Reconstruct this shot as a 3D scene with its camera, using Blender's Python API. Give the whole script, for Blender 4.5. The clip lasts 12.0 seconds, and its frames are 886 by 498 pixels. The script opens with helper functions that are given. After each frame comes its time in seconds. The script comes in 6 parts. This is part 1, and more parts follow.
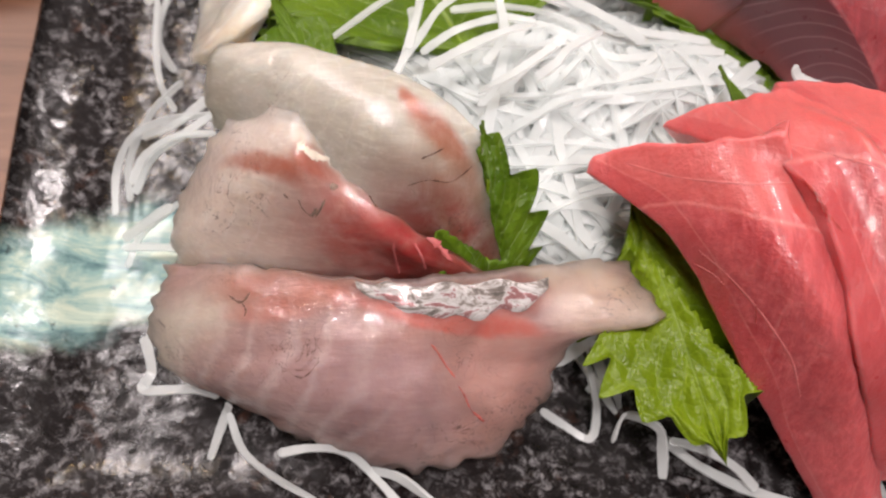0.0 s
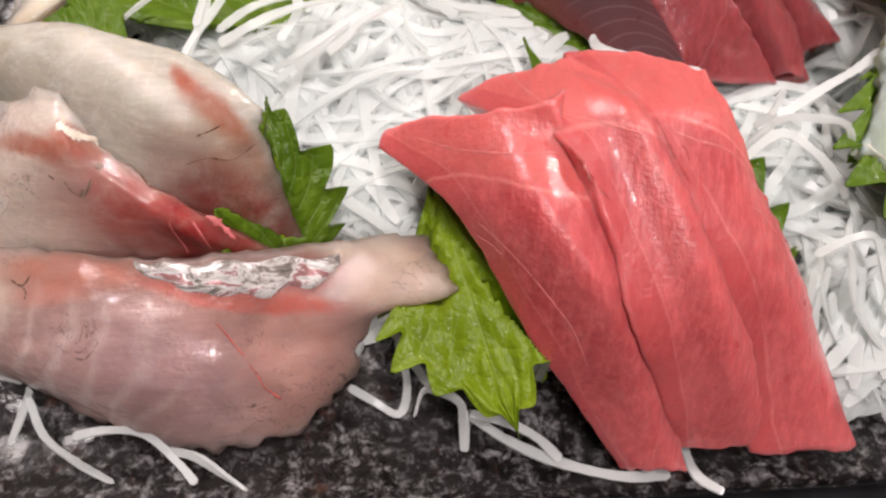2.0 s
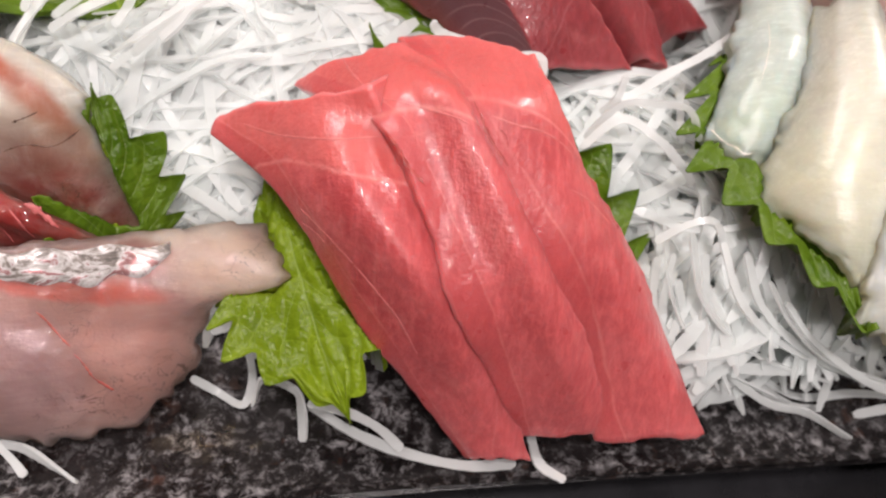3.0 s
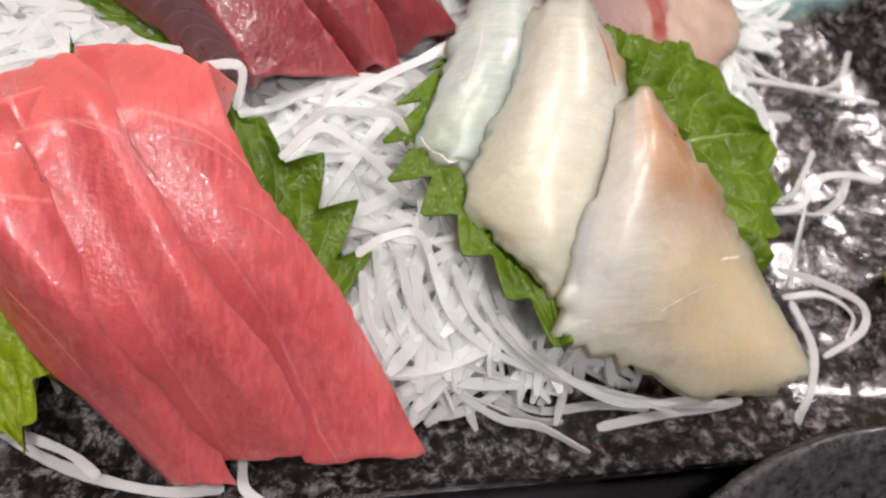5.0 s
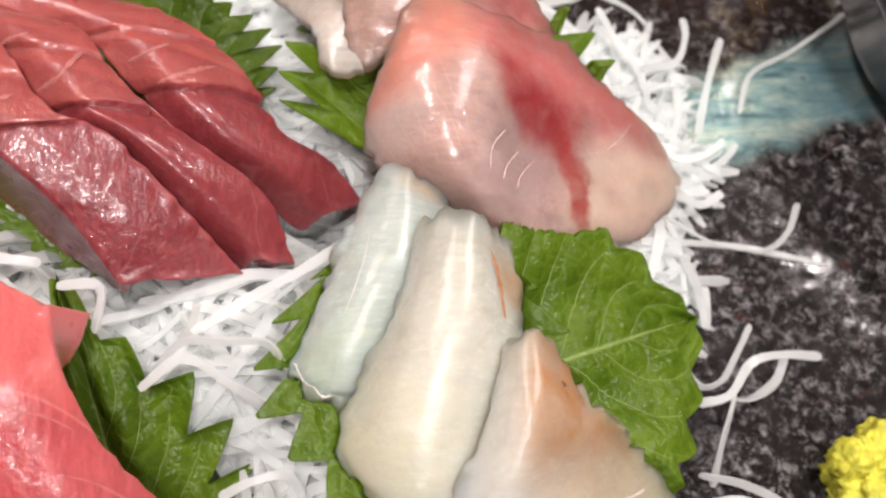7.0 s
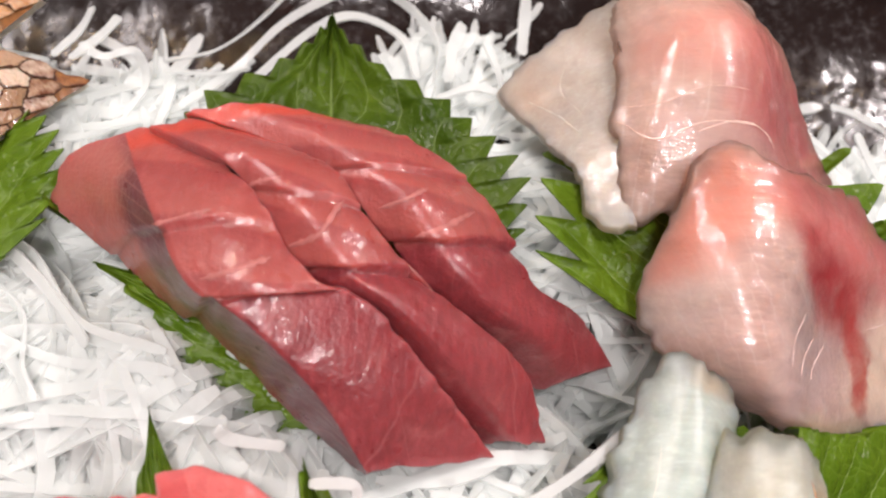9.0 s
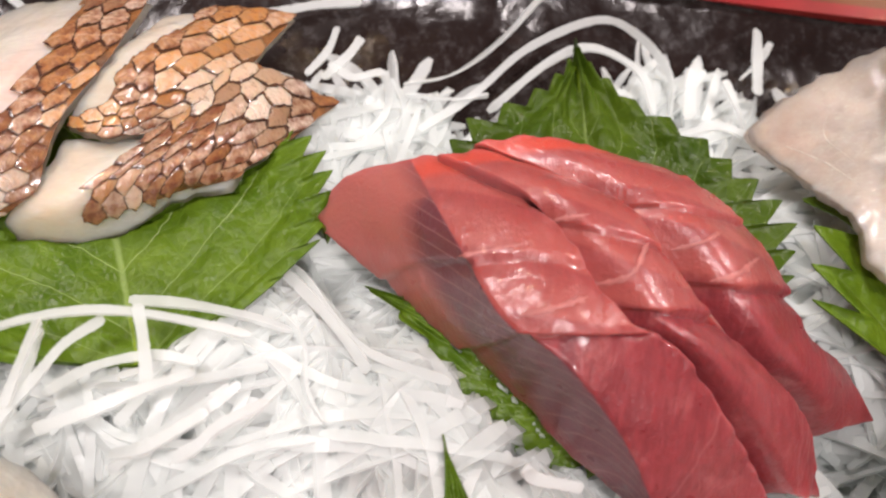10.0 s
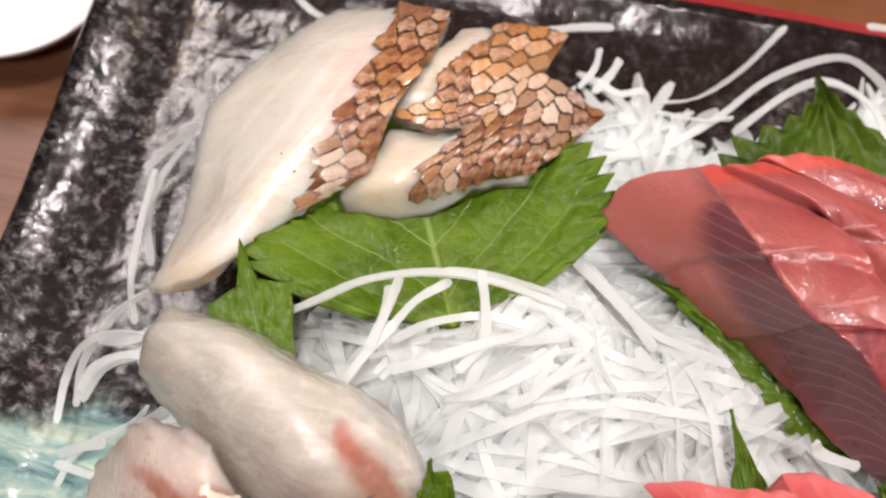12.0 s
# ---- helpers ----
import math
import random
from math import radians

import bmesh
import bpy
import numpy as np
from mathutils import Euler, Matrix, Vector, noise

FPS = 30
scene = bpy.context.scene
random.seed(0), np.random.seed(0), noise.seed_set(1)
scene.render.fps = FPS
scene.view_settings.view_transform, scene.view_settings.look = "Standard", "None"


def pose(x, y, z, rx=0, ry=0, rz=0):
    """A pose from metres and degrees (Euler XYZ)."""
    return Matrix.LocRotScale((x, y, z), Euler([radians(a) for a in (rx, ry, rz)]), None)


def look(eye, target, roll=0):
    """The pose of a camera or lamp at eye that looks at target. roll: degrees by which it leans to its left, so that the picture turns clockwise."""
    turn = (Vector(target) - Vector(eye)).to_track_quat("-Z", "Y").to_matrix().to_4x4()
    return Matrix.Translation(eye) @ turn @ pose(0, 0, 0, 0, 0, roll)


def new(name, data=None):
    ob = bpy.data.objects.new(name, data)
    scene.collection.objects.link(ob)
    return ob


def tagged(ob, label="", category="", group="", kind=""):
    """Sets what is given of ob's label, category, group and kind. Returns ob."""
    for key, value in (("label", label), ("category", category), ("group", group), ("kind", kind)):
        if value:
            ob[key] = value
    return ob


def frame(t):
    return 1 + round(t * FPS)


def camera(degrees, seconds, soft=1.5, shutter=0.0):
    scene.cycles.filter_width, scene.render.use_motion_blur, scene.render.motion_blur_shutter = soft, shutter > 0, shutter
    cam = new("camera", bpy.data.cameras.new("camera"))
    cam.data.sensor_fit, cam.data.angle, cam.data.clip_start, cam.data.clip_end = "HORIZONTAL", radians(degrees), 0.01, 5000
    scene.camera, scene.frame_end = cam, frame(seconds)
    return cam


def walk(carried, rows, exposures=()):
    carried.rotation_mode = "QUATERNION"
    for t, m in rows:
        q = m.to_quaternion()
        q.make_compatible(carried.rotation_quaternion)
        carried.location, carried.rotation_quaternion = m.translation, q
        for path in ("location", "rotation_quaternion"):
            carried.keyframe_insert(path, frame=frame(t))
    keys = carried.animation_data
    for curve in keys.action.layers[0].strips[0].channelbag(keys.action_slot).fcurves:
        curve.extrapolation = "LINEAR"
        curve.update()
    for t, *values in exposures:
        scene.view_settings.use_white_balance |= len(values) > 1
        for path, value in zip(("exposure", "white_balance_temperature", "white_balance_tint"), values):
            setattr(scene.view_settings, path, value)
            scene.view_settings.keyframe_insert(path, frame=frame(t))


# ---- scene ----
cam = camera(53.49, 12.0, soft=2.3)
cam.data.dof.use_dof = True
cam.data.dof.focus_distance, cam.data.dof.aperture_fstop = 0.134, 20
# seconds, place in metres, turn in degrees
PATH = [
    (0, -0.13496, -0.0923, 0.14445, 25.52, -5.384, -2.45),
    (0.5, -0.1301, -0.09201, 0.14595, 25.213, -5.321, -2.859),
    (1, -0.12013, -0.09212, 0.14484, 25.077, -5.153, -3.263),
    (1.5, -0.11297, -0.09328, 0.1455, 24.816, -5.453, -3.791),
    (2, -0.10386, -0.0954, 0.14631, 24.794, -5.474, -4.049),
    (2.5, -0.09188, -0.09686, 0.14739, 24.745, -5.65, -4.324),
    (3, -0.07938, -0.09807, 0.14663, 24.705, -6.012, -4.605),
    (3.2, -0.07552, -0.0992, 0.14634, 24.912, -6.082, -4.764),
    (4.8, -0.03709, -0.10073, 0.14775, 25.109, -6.431, -5.949),
    (5, -0.03328, -0.09834, 0.14718, 25.061, -6.351, -6.018),
    (5.5, -0.02195, -0.08825, 0.15157, 24.688, -6.137, -5.82),
    (6, -0.01666, -0.08271, 0.15303, 24.303, -6.085, -5.615),
    (6.5, -0.01246, -0.07429, 0.15528, 23.774, -5.947, -5.177),
    (7, -0.01029, -0.05988, 0.15463, 23.224, -6.063, -4.816),
    (7.2, -0.01157, -0.05318, 0.15367, 23.051, -6.336, -4.686),
    (8.8, -0.03917, -0.02069, 0.14622, 20.297, -6.196, -0.539),
    (9, -0.045, -0.02196, 0.14588, 20.398, -6.205, 0.021),
    (9.5, -0.06453, -0.02439, 0.14469, 20.678, -6.089, 1.63),
    (10, -0.08211, -0.01943, 0.14205, 20.858, -5.769, 3.568),
    (10.5, -0.09721, -0.01519, 0.1401, 21.213, -5.811, 5.4),
    (11, -0.10852, -0.0135, 0.1399, 21.441, -5.336, 7.104),
    (11.5, -0.11569, -0.0181, 0.13885, 21.928, -4.9, 8.518),
    (12, -0.11891, -0.03598, 0.15228, 22.323, -4.218, 9.149),
]
walk(cam, [(t, pose(x, y, z, rx, ry, rz)) for t, x, y, z, rx, ry, rz in PATH])

# ---- light ----
import mathutils.bvhtree

# Dining room: soft ceiling panels, one added front fill; warm bulbs hang further back.
world = bpy.data.worlds.new("room_air")
scene.world = world
world.use_nodes = True
world.node_tree.nodes["Background"].inputs[0].default_value = (0.9, 0.93, 1.0, 1)
world.node_tree.nodes["Background"].inputs[1].default_value = 0.025
scene.view_settings.exposure = -0.06


def area(name, eye, target, w, h, watts, colour):
    d = bpy.data.lights.new(name, "AREA")
    d.shape, d.size, d.size_y, d.energy, d.color = "RECTANGLE", w, h, watts, colour
    ob = new(name, d)
    ob.matrix_world = look(eye, target)
    return ob


area("area_light", (1.72, 1.25, 2.0), (-0.05, 0.0, 0.0), 0.2, 0.25, 45, (1.0, 0.894, 0.888))
area("area_light", (-1.06, 1.22, 2.05), (-1.06, 1.40, 0.0), 0.34, 1.3, 48, (1.0, 0.896, 0.893))
area("area_light", (-0.1, -0.22, 2.1), (-0.05, 0.0, 0.0), 0.22, 0.2, 27, (1.0, 0.894, 0.888))
# unseen fill lamp, added to brighten faces turned to the front
area("area_light", (0.2, -1.2, 2.1), (-0.05, 0.0, 0.0), 0.45, 0.18, 28, (1.0, 0.894, 0.888))
for bx, by in ((-1.0, 1.14), (-0.72, 1.28), (-0.42, 1.16), (1.2, 1.42)):
    d = bpy.data.lights.new("bulb_light", "POINT")
    d.energy, d.shadow_soft_size, d.color = 4.5, 0.022, (1.0, 0.62, 0.25)
    new("bulb_light", d).location = (bx, by, 1.75)


# ---- materials ----
class Nodes:
    """Short hands for building one node material."""

    def __init__(self, name):
        self.mat = bpy.data.materials.new(name)
        self.mat.use_nodes = True
        self.tree = self.mat.node_tree
        self.tree.nodes.clear()

    def add(self, kind):
        return self.tree.nodes.new(kind)

    def put(self, socket, value):
        if isinstance(value, bpy.types.NodeSocket):
            self.tree.links.new(value, socket)
        elif value is not None:
            socket.default_value = value

    def coords(self, kind="Object"):
        return self.add("ShaderNodeTexCoord").outputs[kind]

    def mapped(self, vec, scale, turn=(0, 0, 0), loc=(0, 0, 0)):
        n = self.add("ShaderNodeMapping")
        self.put(n.inputs["Vector"], vec)
        n.inputs["Scale"].default_value = scale
        n.inputs["Rotation"].default_value = turn
        n.inputs["Location"].default_value = loc
        return n.outputs[0]

    def noise(self, vec, scale, detail=4.0, rough=0.55, bend=0.0, colour=False):
        n = self.add("ShaderNodeTexNoise")
        self.put(n.inputs["Vector"], vec)
        n.inputs["Scale"].default_value = scale
        n.inputs["Detail"].default_value = detail
        n.inputs["Roughness"].default_value = rough
        n.inputs["Distortion"].default_value = bend
        return n.outputs[1 if colour else 0]

    def cells(self, vec, scale, feature="F1", out="Distance", random=1.0):
        n = self.add("ShaderNodeTexVoronoi")
        n.feature = feature
        self.put(n.inputs["Vector"], vec)
        n.inputs["Scale"].default_value = scale
        n.inputs["Randomness"].default_value = random
        return n.outputs[out]

    def ramp(self, fac, stops, ease=False):
        n = self.add("ShaderNodeValToRGB")
        self.put(n.inputs[0], fac)
        e = n.color_ramp.elements
        n.color_ramp.interpolation = "EASE" if ease else "LINEAR"
        while len(e) < len(stops):
            e.new(0.5)
        for el, (pos, col) in zip(e, stops):
            el.position = pos
            el.color = (col, col, col, 1) if isinstance(col, (int, float)) else (*col, 1)
        return n.outputs[0]

    def mix(self, fac, a, b, how="MIX"):
        n = self.add("ShaderNodeMix")
        n.data_type, n.blend_type = "RGBA", how
        n.clamp_factor = True
        self.put(n.inputs[0], fac)
        self.put(n.inputs[6], (*a, 1) if isinstance(a, tuple) else a)
        self.put(n.inputs[7], (*b, 1) if isinstance(b, tuple) else b)
        return n.outputs[2]

    def calc(self, op, a, b=None, c=None):
        n = self.add("ShaderNodeMath")
        n.operation = op
        for i, v in enumerate((a, b, c)):
            self.put(n.inputs[i], v)
        return n.outputs[0]

    def split(self, vec):
        n = self.add("ShaderNodeSeparateXYZ")
        self.put(n.inputs[0], vec)
        return n.outputs

    def join(self, x, y, z=0.0):
        n = self.add("ShaderNodeCombineXYZ")
        for i, v in enumerate((x, y, z)):
            self.put(n.inputs[i], v)
        return n.outputs[0]

    def random(self):
        return self.add("ShaderNodeObjectInfo").outputs["Random"]

    def island(self):
        return self.add("ShaderNodeNewGeometry").outputs["Random Per Island"]

    def bump(self, height, strength, metres, before=None):
        n = self.add("ShaderNodeBump")
        n.inputs["Strength"].default_value = strength
        n.inputs["Distance"].default_value = metres
        self.put(n.inputs["Height"], height)
        self.put(n.inputs["Normal"], before)
        return n.outputs[0]

    def surface(self, colour, rough, normal=None, sub=0.0, radius=(1, 1, 1), depth=0.002, coat=0.0, metal=0.0, spec=0.5,
                clear=0.0, film=None, gloss=0.10):
        p = self.add("ShaderNodeBsdfPrincipled")
        self.put(p.inputs["Base Color"], (*colour, 1) if isinstance(colour, tuple) else colour)
        self.put(p.inputs["Roughness"], rough)
        self.put(p.inputs["Normal"], normal)
        self.put(p.inputs["Metallic"], metal)
        p.inputs["Specular IOR Level"].default_value = spec
        p.inputs["Subsurface Weight"].default_value = sub
        p.inputs["Subsurface Radius"].default_value = radius
        p.inputs["Subsurface Scale"].default_value = depth
        p.inputs["Coat Weight"].default_value = coat
        p.inputs["Coat Roughness"].default_value = gloss
        self.put(p.inputs["Coat Normal"], film)
        self.put(p.inputs["Transmission Weight"], clear)
        p.inputs["IOR"].default_value = 1.42
        out = self.add("ShaderNodeOutputMaterial")
        self.tree.links.new(p.outputs[0], out.inputs[0])
        self.bsdf, self.out = p, out
        return self.mat

    def lit_through(self, colour, amount):
        t = self.add("ShaderNodeBsdfTranslucent")
        self.put(t.inputs["Color"], (*colour, 1) if isinstance(colour, tuple) else colour)
        m = self.add("ShaderNodeMixShader")
        m.inputs[0].default_value = amount
        self.tree.links.new(self.bsdf.outputs[0], m.inputs[1])
        self.tree.links.new(t.outputs[0], m.inputs[2])
        self.tree.links.new(m.outputs[0], self.out.inputs[0])
        return self.mat


def band(k, x, lo, hi, soft):
    """1 between lo and hi, with soft edges."""
    a = k.ramp(k.calc("DIVIDE", k.calc("SUBTRACT", x, lo - soft), 2 * soft), [(0, 0.0), (1, 1.0)], True)
    b = k.ramp(k.calc("DIVIDE", k.calc("SUBTRACT", x, hi - soft), 2 * soft), [(0, 1.0), (1, 0.0)], True)
    return k.calc("MULTIPLY", a, b)


def wet_film(k, co, strength=0.5):
    """Normals of the wet film on a cut face: fine fibres, grains and slow waves that break up the shine."""
    fibre = k.noise(k.mapped(co, (0.30, 1.0, 0.8), (0, 0, 0.35)), 900, 3, 0.6, 0.5)
    grain = k.noise(co, 2100, 2, 0.5)
    slow = k.noise(co, 210, 3, 0.55, 0.6)
    height = k.calc("ADD", k.calc("ADD", k.calc("MULTIPLY", fibre, 0.55), k.calc("MULTIPLY", grain, 0.10)), k.calc("MULTIPLY", slow, 2.2))
    return k.bump(height, strength, 0.0008)


def tuna_material(name, deep, pale, line_amount, scored=False, side=0.0):
    k = Nodes(name)
    co = k.coords("Object")
    uv = k.split(k.coords("UV"))
    warp = k.noise(co, 40, 3, 0.5)
    u = k.calc("ADD", uv[0], k.calc("MULTIPLY", warp, 0.22))
    v = k.calc("ADD", uv[1], k.calc("MULTIPLY", warp, 0.12))
    # fibres run across the slice
    grain = k.noise(k.mapped(co, (1.0, 0.22, 0.5), (0, 0, -0.5)), 900, 4, 0.65, 0.3)
    broad = k.noise(co, 48, 5, 0.62, 0.8)
    col = k.mix(k.ramp(broad, [(0.3, 0.0), (0.7, 1.0)]), deep, pale)
    col = k.mix(k.ramp(grain, [(0.42, 0.0), (0.72, 0.7)]), col, tuple(min(1.0, c * 1.3) for c in pale))
    cloud = k.ramp(k.noise(co, 130, 4, 0.6, 0.5), [(0.55, 0.0), (0.75, 0.35)])
    col = k.mix(cloud, col, (0.68, 0.25, 0.23))
    wave = k.calc("FRACT", k.calc("ADD", k.calc("MULTIPLY", v, 1.9), k.calc("MULTIPLY", u, 0.8)))
    sinew = band(k, wave, 0.497, 0.503, 0.010)
    wave2 = k.calc("FRACT", k.calc("ADD", k.calc("MULTIPLY", u, 1.6), k.calc("MULTIPLY", v, 1.1)))
    sinew2 = k.calc("MULTIPLY", band(k, wave2, 0.499, 0.503, 0.006), 0.7)
    broken = k.ramp(k.noise(co, 70, 2, 0.5), [(0.42, 0.0), (0.55, 1.0)])
    lines = k.calc("MULTIPLY", k.calc("MULTIPLY", k.calc("MAXIMUM", sinew, sinew2), line_amount), broken)
    col = k.mix(lines, col, (0.80, 0.40, 0.37))
    if not scored:
        seam = k.calc("ADD", k.calc("SUBTRACT", v, k.calc("MULTIPLY", u, 0.16)), 0.0)
        col = k.mix(k.calc("MULTIPLY", band(k, seam, -0.6, 0.22, 0.05), 0.55), col, (0.61, 0.135, 0.122))
        # shading of the left facet, put into the colour as deeper red
        flank_shade = band(k, u, -0.3, 0.30, 0.03)
        col = k.mix(k.calc("MULTIPLY", flank_shade, 0.6), col, (0.47, 0.07, 0.075))
        thin = k.calc("MAXIMUM", band(k, seam, 0.222, 0.228, 0.010), k.calc("MULTIPLY", band(k, u, 0.300, 0.306, 0.010), 0.7))
        patchy = k.ramp(k.noise(co, 90, 3, 0.6), [(0.36, 0.15), (0.52, 0.8)])
        col = k.mix(k.calc("MULTIPLY", thin, patchy), col, (0.76, 0.30, 0.28))
        tear = k.calc("MULTIPLY", band(k, k.noise(k.mapped(co, (1.0, 0.5, 0.5), (0, 0, 0.5)), 95, 3, 0.55, 1.5), 0.499, 0.502, 0.003), k.ramp(k.noise(co, 55, 2, 0.5), [(0.60, 0.0), (0.66, 0.8)]))
        col = k.mix(tear, col, (0.34, 0.03, 0.035))
    if scored:
        upper = band(k, k.calc("ADD", uv[1], k.calc("MULTIPLY", k.calc("SUBTRACT", warp, 0.5), 0.04)), -0.5, 0.49, 0.012)
        stripe = k.calc("FRACT", k.calc("ADD", k.calc("MULTIPLY", uv[1], 7.0), k.calc("MULTIPLY", uv[0], -1.2)))
        soft = k.calc("MULTIPLY", upper, k.ramp(stripe, [(0.0, 0.35), (0.9, 0.85), (1.0, 0.35)]))
        col = k.mix(soft, col, (0.40, 0.100, 0.086))
        col = k.mix(band(k, uv[1], -0.5, 0.055, 0.014), col, (0.50, 0.075, 0.052))
    if side:
        face = band(k, uv[0], -0.2, side, 0.006)
        rings = k.calc("FRACT", k.calc("ADD", k.calc("MULTIPLY", k.calc("SUBTRACT", uv[1], k.calc("MULTIPLY", k.calc("POWER", uv[0], 2.0), 0.9)), 17.0), k.calc("MULTIPLY", warp, 0.9)))
        muscle = k.mix(band(k, rings, 0.46, 0.52, 0.09), (0.165, 0.048, 0.060), (0.34, 0.175, 0.175))
        slope = k.calc("ADD", uv[0], k.calc("MULTIPLY", k.calc("SQRT", k.calc("MAXIMUM", k.calc("SUBTRACT", uv[1], 0.1), 0.0)), 0.5))
        lens = band(k, slope, 0.48, 1.9, 0.07)
        rest = k.mix(band(k, uv[1], 0.42, 1.5, 0.16), (0.42, 0.13, 0.112), (0.22, 0.05, 0.052))
        col = k.mix(face, col, k.mix(lens, rest, muscle))
    near = k.calc("MINIMUM", k.calc("MINIMUM", uv[0], k.calc("SUBTRACT", 1.0, uv[0])), k.calc("MINIMUM", uv[1], k.calc("SUBTRACT", 1.0, uv[1])))
    col = k.mix(k.ramp(k.calc("ADD", near, k.calc("MULTIPLY", warp, 0.02)), [(0.012, 0.55), (0.035, 0.0)]), col, tuple(min(1.0, c * 1.25 + 0.06) for c in pale))
    pits = k.noise(co, 1300, 2, 0.6)
    big = k.noise(co, 260, 3, 0.55)
    height = k.calc("ADD", k.calc("MULTIPLY", grain, 1.2), k.calc("MULTIPLY", pits, 1.1))
    return k.surface(col, k.ramp(big, [(0.3, 0.27), (0.7, 0.44)]), k.bump(height, 0.22, 0.0008), 0.6, (1.0, 0.30, 0.24), 0.0035, 0.55 if scored else 0.42, gloss=0.12 if scored else 0.06, film=wet_film(k, co, 0.30))


def spot(k, u, v, centre, tip, side, soft):
    """A coloured oval in a slice's own run: its middle and the ends of its two half axes."""
    ax, ay, bx, by = tip[0] - centre[0], tip[1] - centre[1], side[0] - centre[0], side[1] - centre[1]
    det = ax * by - ay * bx
    du, dv = k.calc("SUBTRACT", u, centre[0]), k.calc("SUBTRACT", v, centre[1])
    p = k.calc("ADD", k.calc("MULTIPLY", du, by / det), k.calc("MULTIPLY", dv, -bx / det))
    q = k.calc("ADD", k.calc("MULTIPLY", du, -ay / det), k.calc("MULTIPLY", dv, ax / det))
    r = k.calc("SQRT", k.calc("ADD", k.calc("MULTIPLY", p, p), k.calc("MULTIPLY", q, q)))
    return k.ramp(k.calc("MULTIPLY", r, 0.5), [(max(0.0, 0.5 - soft / 2), 1.0), (min(1.0, 0.5 + soft / 2), 0.0)], True)


def white_fish(name, flesh, tint, spots, lines=0.35, rim=None, clear=0.16, freckles=0.0, arcs=9.0, zone=None, soft=0.05, film=0.26, gloss=0.06):
    """Pale flesh. spots: (middle, tip, side, colour, amount, blur) in the slice's own run 0 to 1."""
    k = Nodes(name)
    co = k.coords("Object")
    uv = k.split(k.coords("UV"))
    warp = k.noise(co, 80, 4, 0.6)
    shift = k.calc("MULTIPLY", k.calc("SUBTRACT", warp, 0.5), 0.14)
    u = k.calc("ADD", uv[0], shift)
    v = k.calc("ADD", uv[1], k.calc("MULTIPLY", shift, -0.8))
    fine = k.noise(k.mapped(co, (0.3, 1, 1), (0, 0, 0.3)), 700, 3, 0.6)
    col = k.mix(k.ramp(k.noise(co, 60, 4, 0.6), [(0.3, 0.0), (0.72, 1.0)]), flesh, tint)
    # milky fibres
    milk = k.noise(k.mapped(co, (0.22, 1.5, 1.2), (0, 0, 0.35)), 240, 4, 0.62, 0.7)
    col = k.mix(k.ramp(milk, [(0.46, 0.0), (0.68, 0.22)]), col, tuple(min(0.92, c * 1.15 + 0.04) for c in tint))
    fibre = k.noise(k.mapped(co, (0.14, 1.0, 1.0), (0, 0, 0.35)), 1300, 4, 0.65, 0.3)
    col = k.mix(k.ramp(fibre, [(0.50, 0.0), (0.70, 0.5)]), col, tuple(min(0.93, c * 1.18 + 0.05) for c in tint))
    broad = k.noise(k.mapped(co, (0.18, 1.0, 1.0), (0, 0, 0.35)), 520, 4, 0.6, 0.4)
    col = k.mix(k.ramp(broad, [(0.30, 0.6), (0.50, 0.0)]), col, tuple(c * 0.84 for c in flesh))
    # muscle arcs, strong in some places and lost in others
    bow = k.calc("MULTIPLY", k.calc("POWER", k.calc("SUBTRACT", v, 0.5), 2.0), 0.7)
    run = k.calc("FRACT", k.calc("MULTIPLY", k.calc("ADD", u, bow), arcs))
    where = k.ramp(k.noise(co, 38, 2, 0.5), [(0.20, 0.0), (0.36, 1.0)] if zone else [(0.36, 0.0), (0.52, 1.0)])
    arc = k.calc("MULTIPLY", k.calc("MULTIPLY", band(k, run, 0.49 - soft * 0.6, 0.49 + soft * 0.6, soft), lines), where)
    if zone:
        arc = k.calc("MULTIPLY", arc, k.calc("MULTIPLY", band(k, u, zone[0], zone[1], 0.05), band(k, v, zone[2], zone[3], 0.08)))
    arcs_at = arc
    col = k.mix(arc, col, (0.90, 0.84, 0.80))
    patch = k.ramp(k.noise(co, 170, 5, 0.7, 0.6), [(0.28, 0.55), (0.6, 1.0)])
    for centre, tip, side, colour, amount, blur in spots:
        col = k.mix(k.calc("MULTIPLY", k.calc("MULTIPLY", spot(k, u, v, centre, tip, side, blur), amount), patch), col, colour)
    if zone:
        col = k.mix(k.calc("MULTIPLY", arcs_at, 0.5), col, (0.86, 0.76, 0.73))
    if freckles:
        thread = k.noise(co, 150, 3, 0.6, 2.0)
        thin = band(k, thread, 0.495, 0.505, 0.006)
        spots = k.ramp(k.noise(co, 60, 2, 0.5), [(0.50, 0.0), (0.60, 1.0)])
        col = k.mix(k.calc("MULTIPLY", k.calc("MULTIPLY", thin, spots), freckles), col, (0.10, 0.05, 0.04))
    if rim:
        edge = k.calc("MINIMUM", k.calc("MINIMUM", uv[0], k.calc("SUBTRACT", 1.0, uv[0])), k.calc("SUBTRACT", 1.0, uv[1]))
        ragged = k.calc("ADD", edge, k.calc("MULTIPLY", k.calc("SUBTRACT", k.noise(co, 260, 3, 0.6), 0.5), 0.10))
        col = k.mix(k.ramp(ragged, [(0.0, 0.6), (0.055, 0.0)]), col, rim)
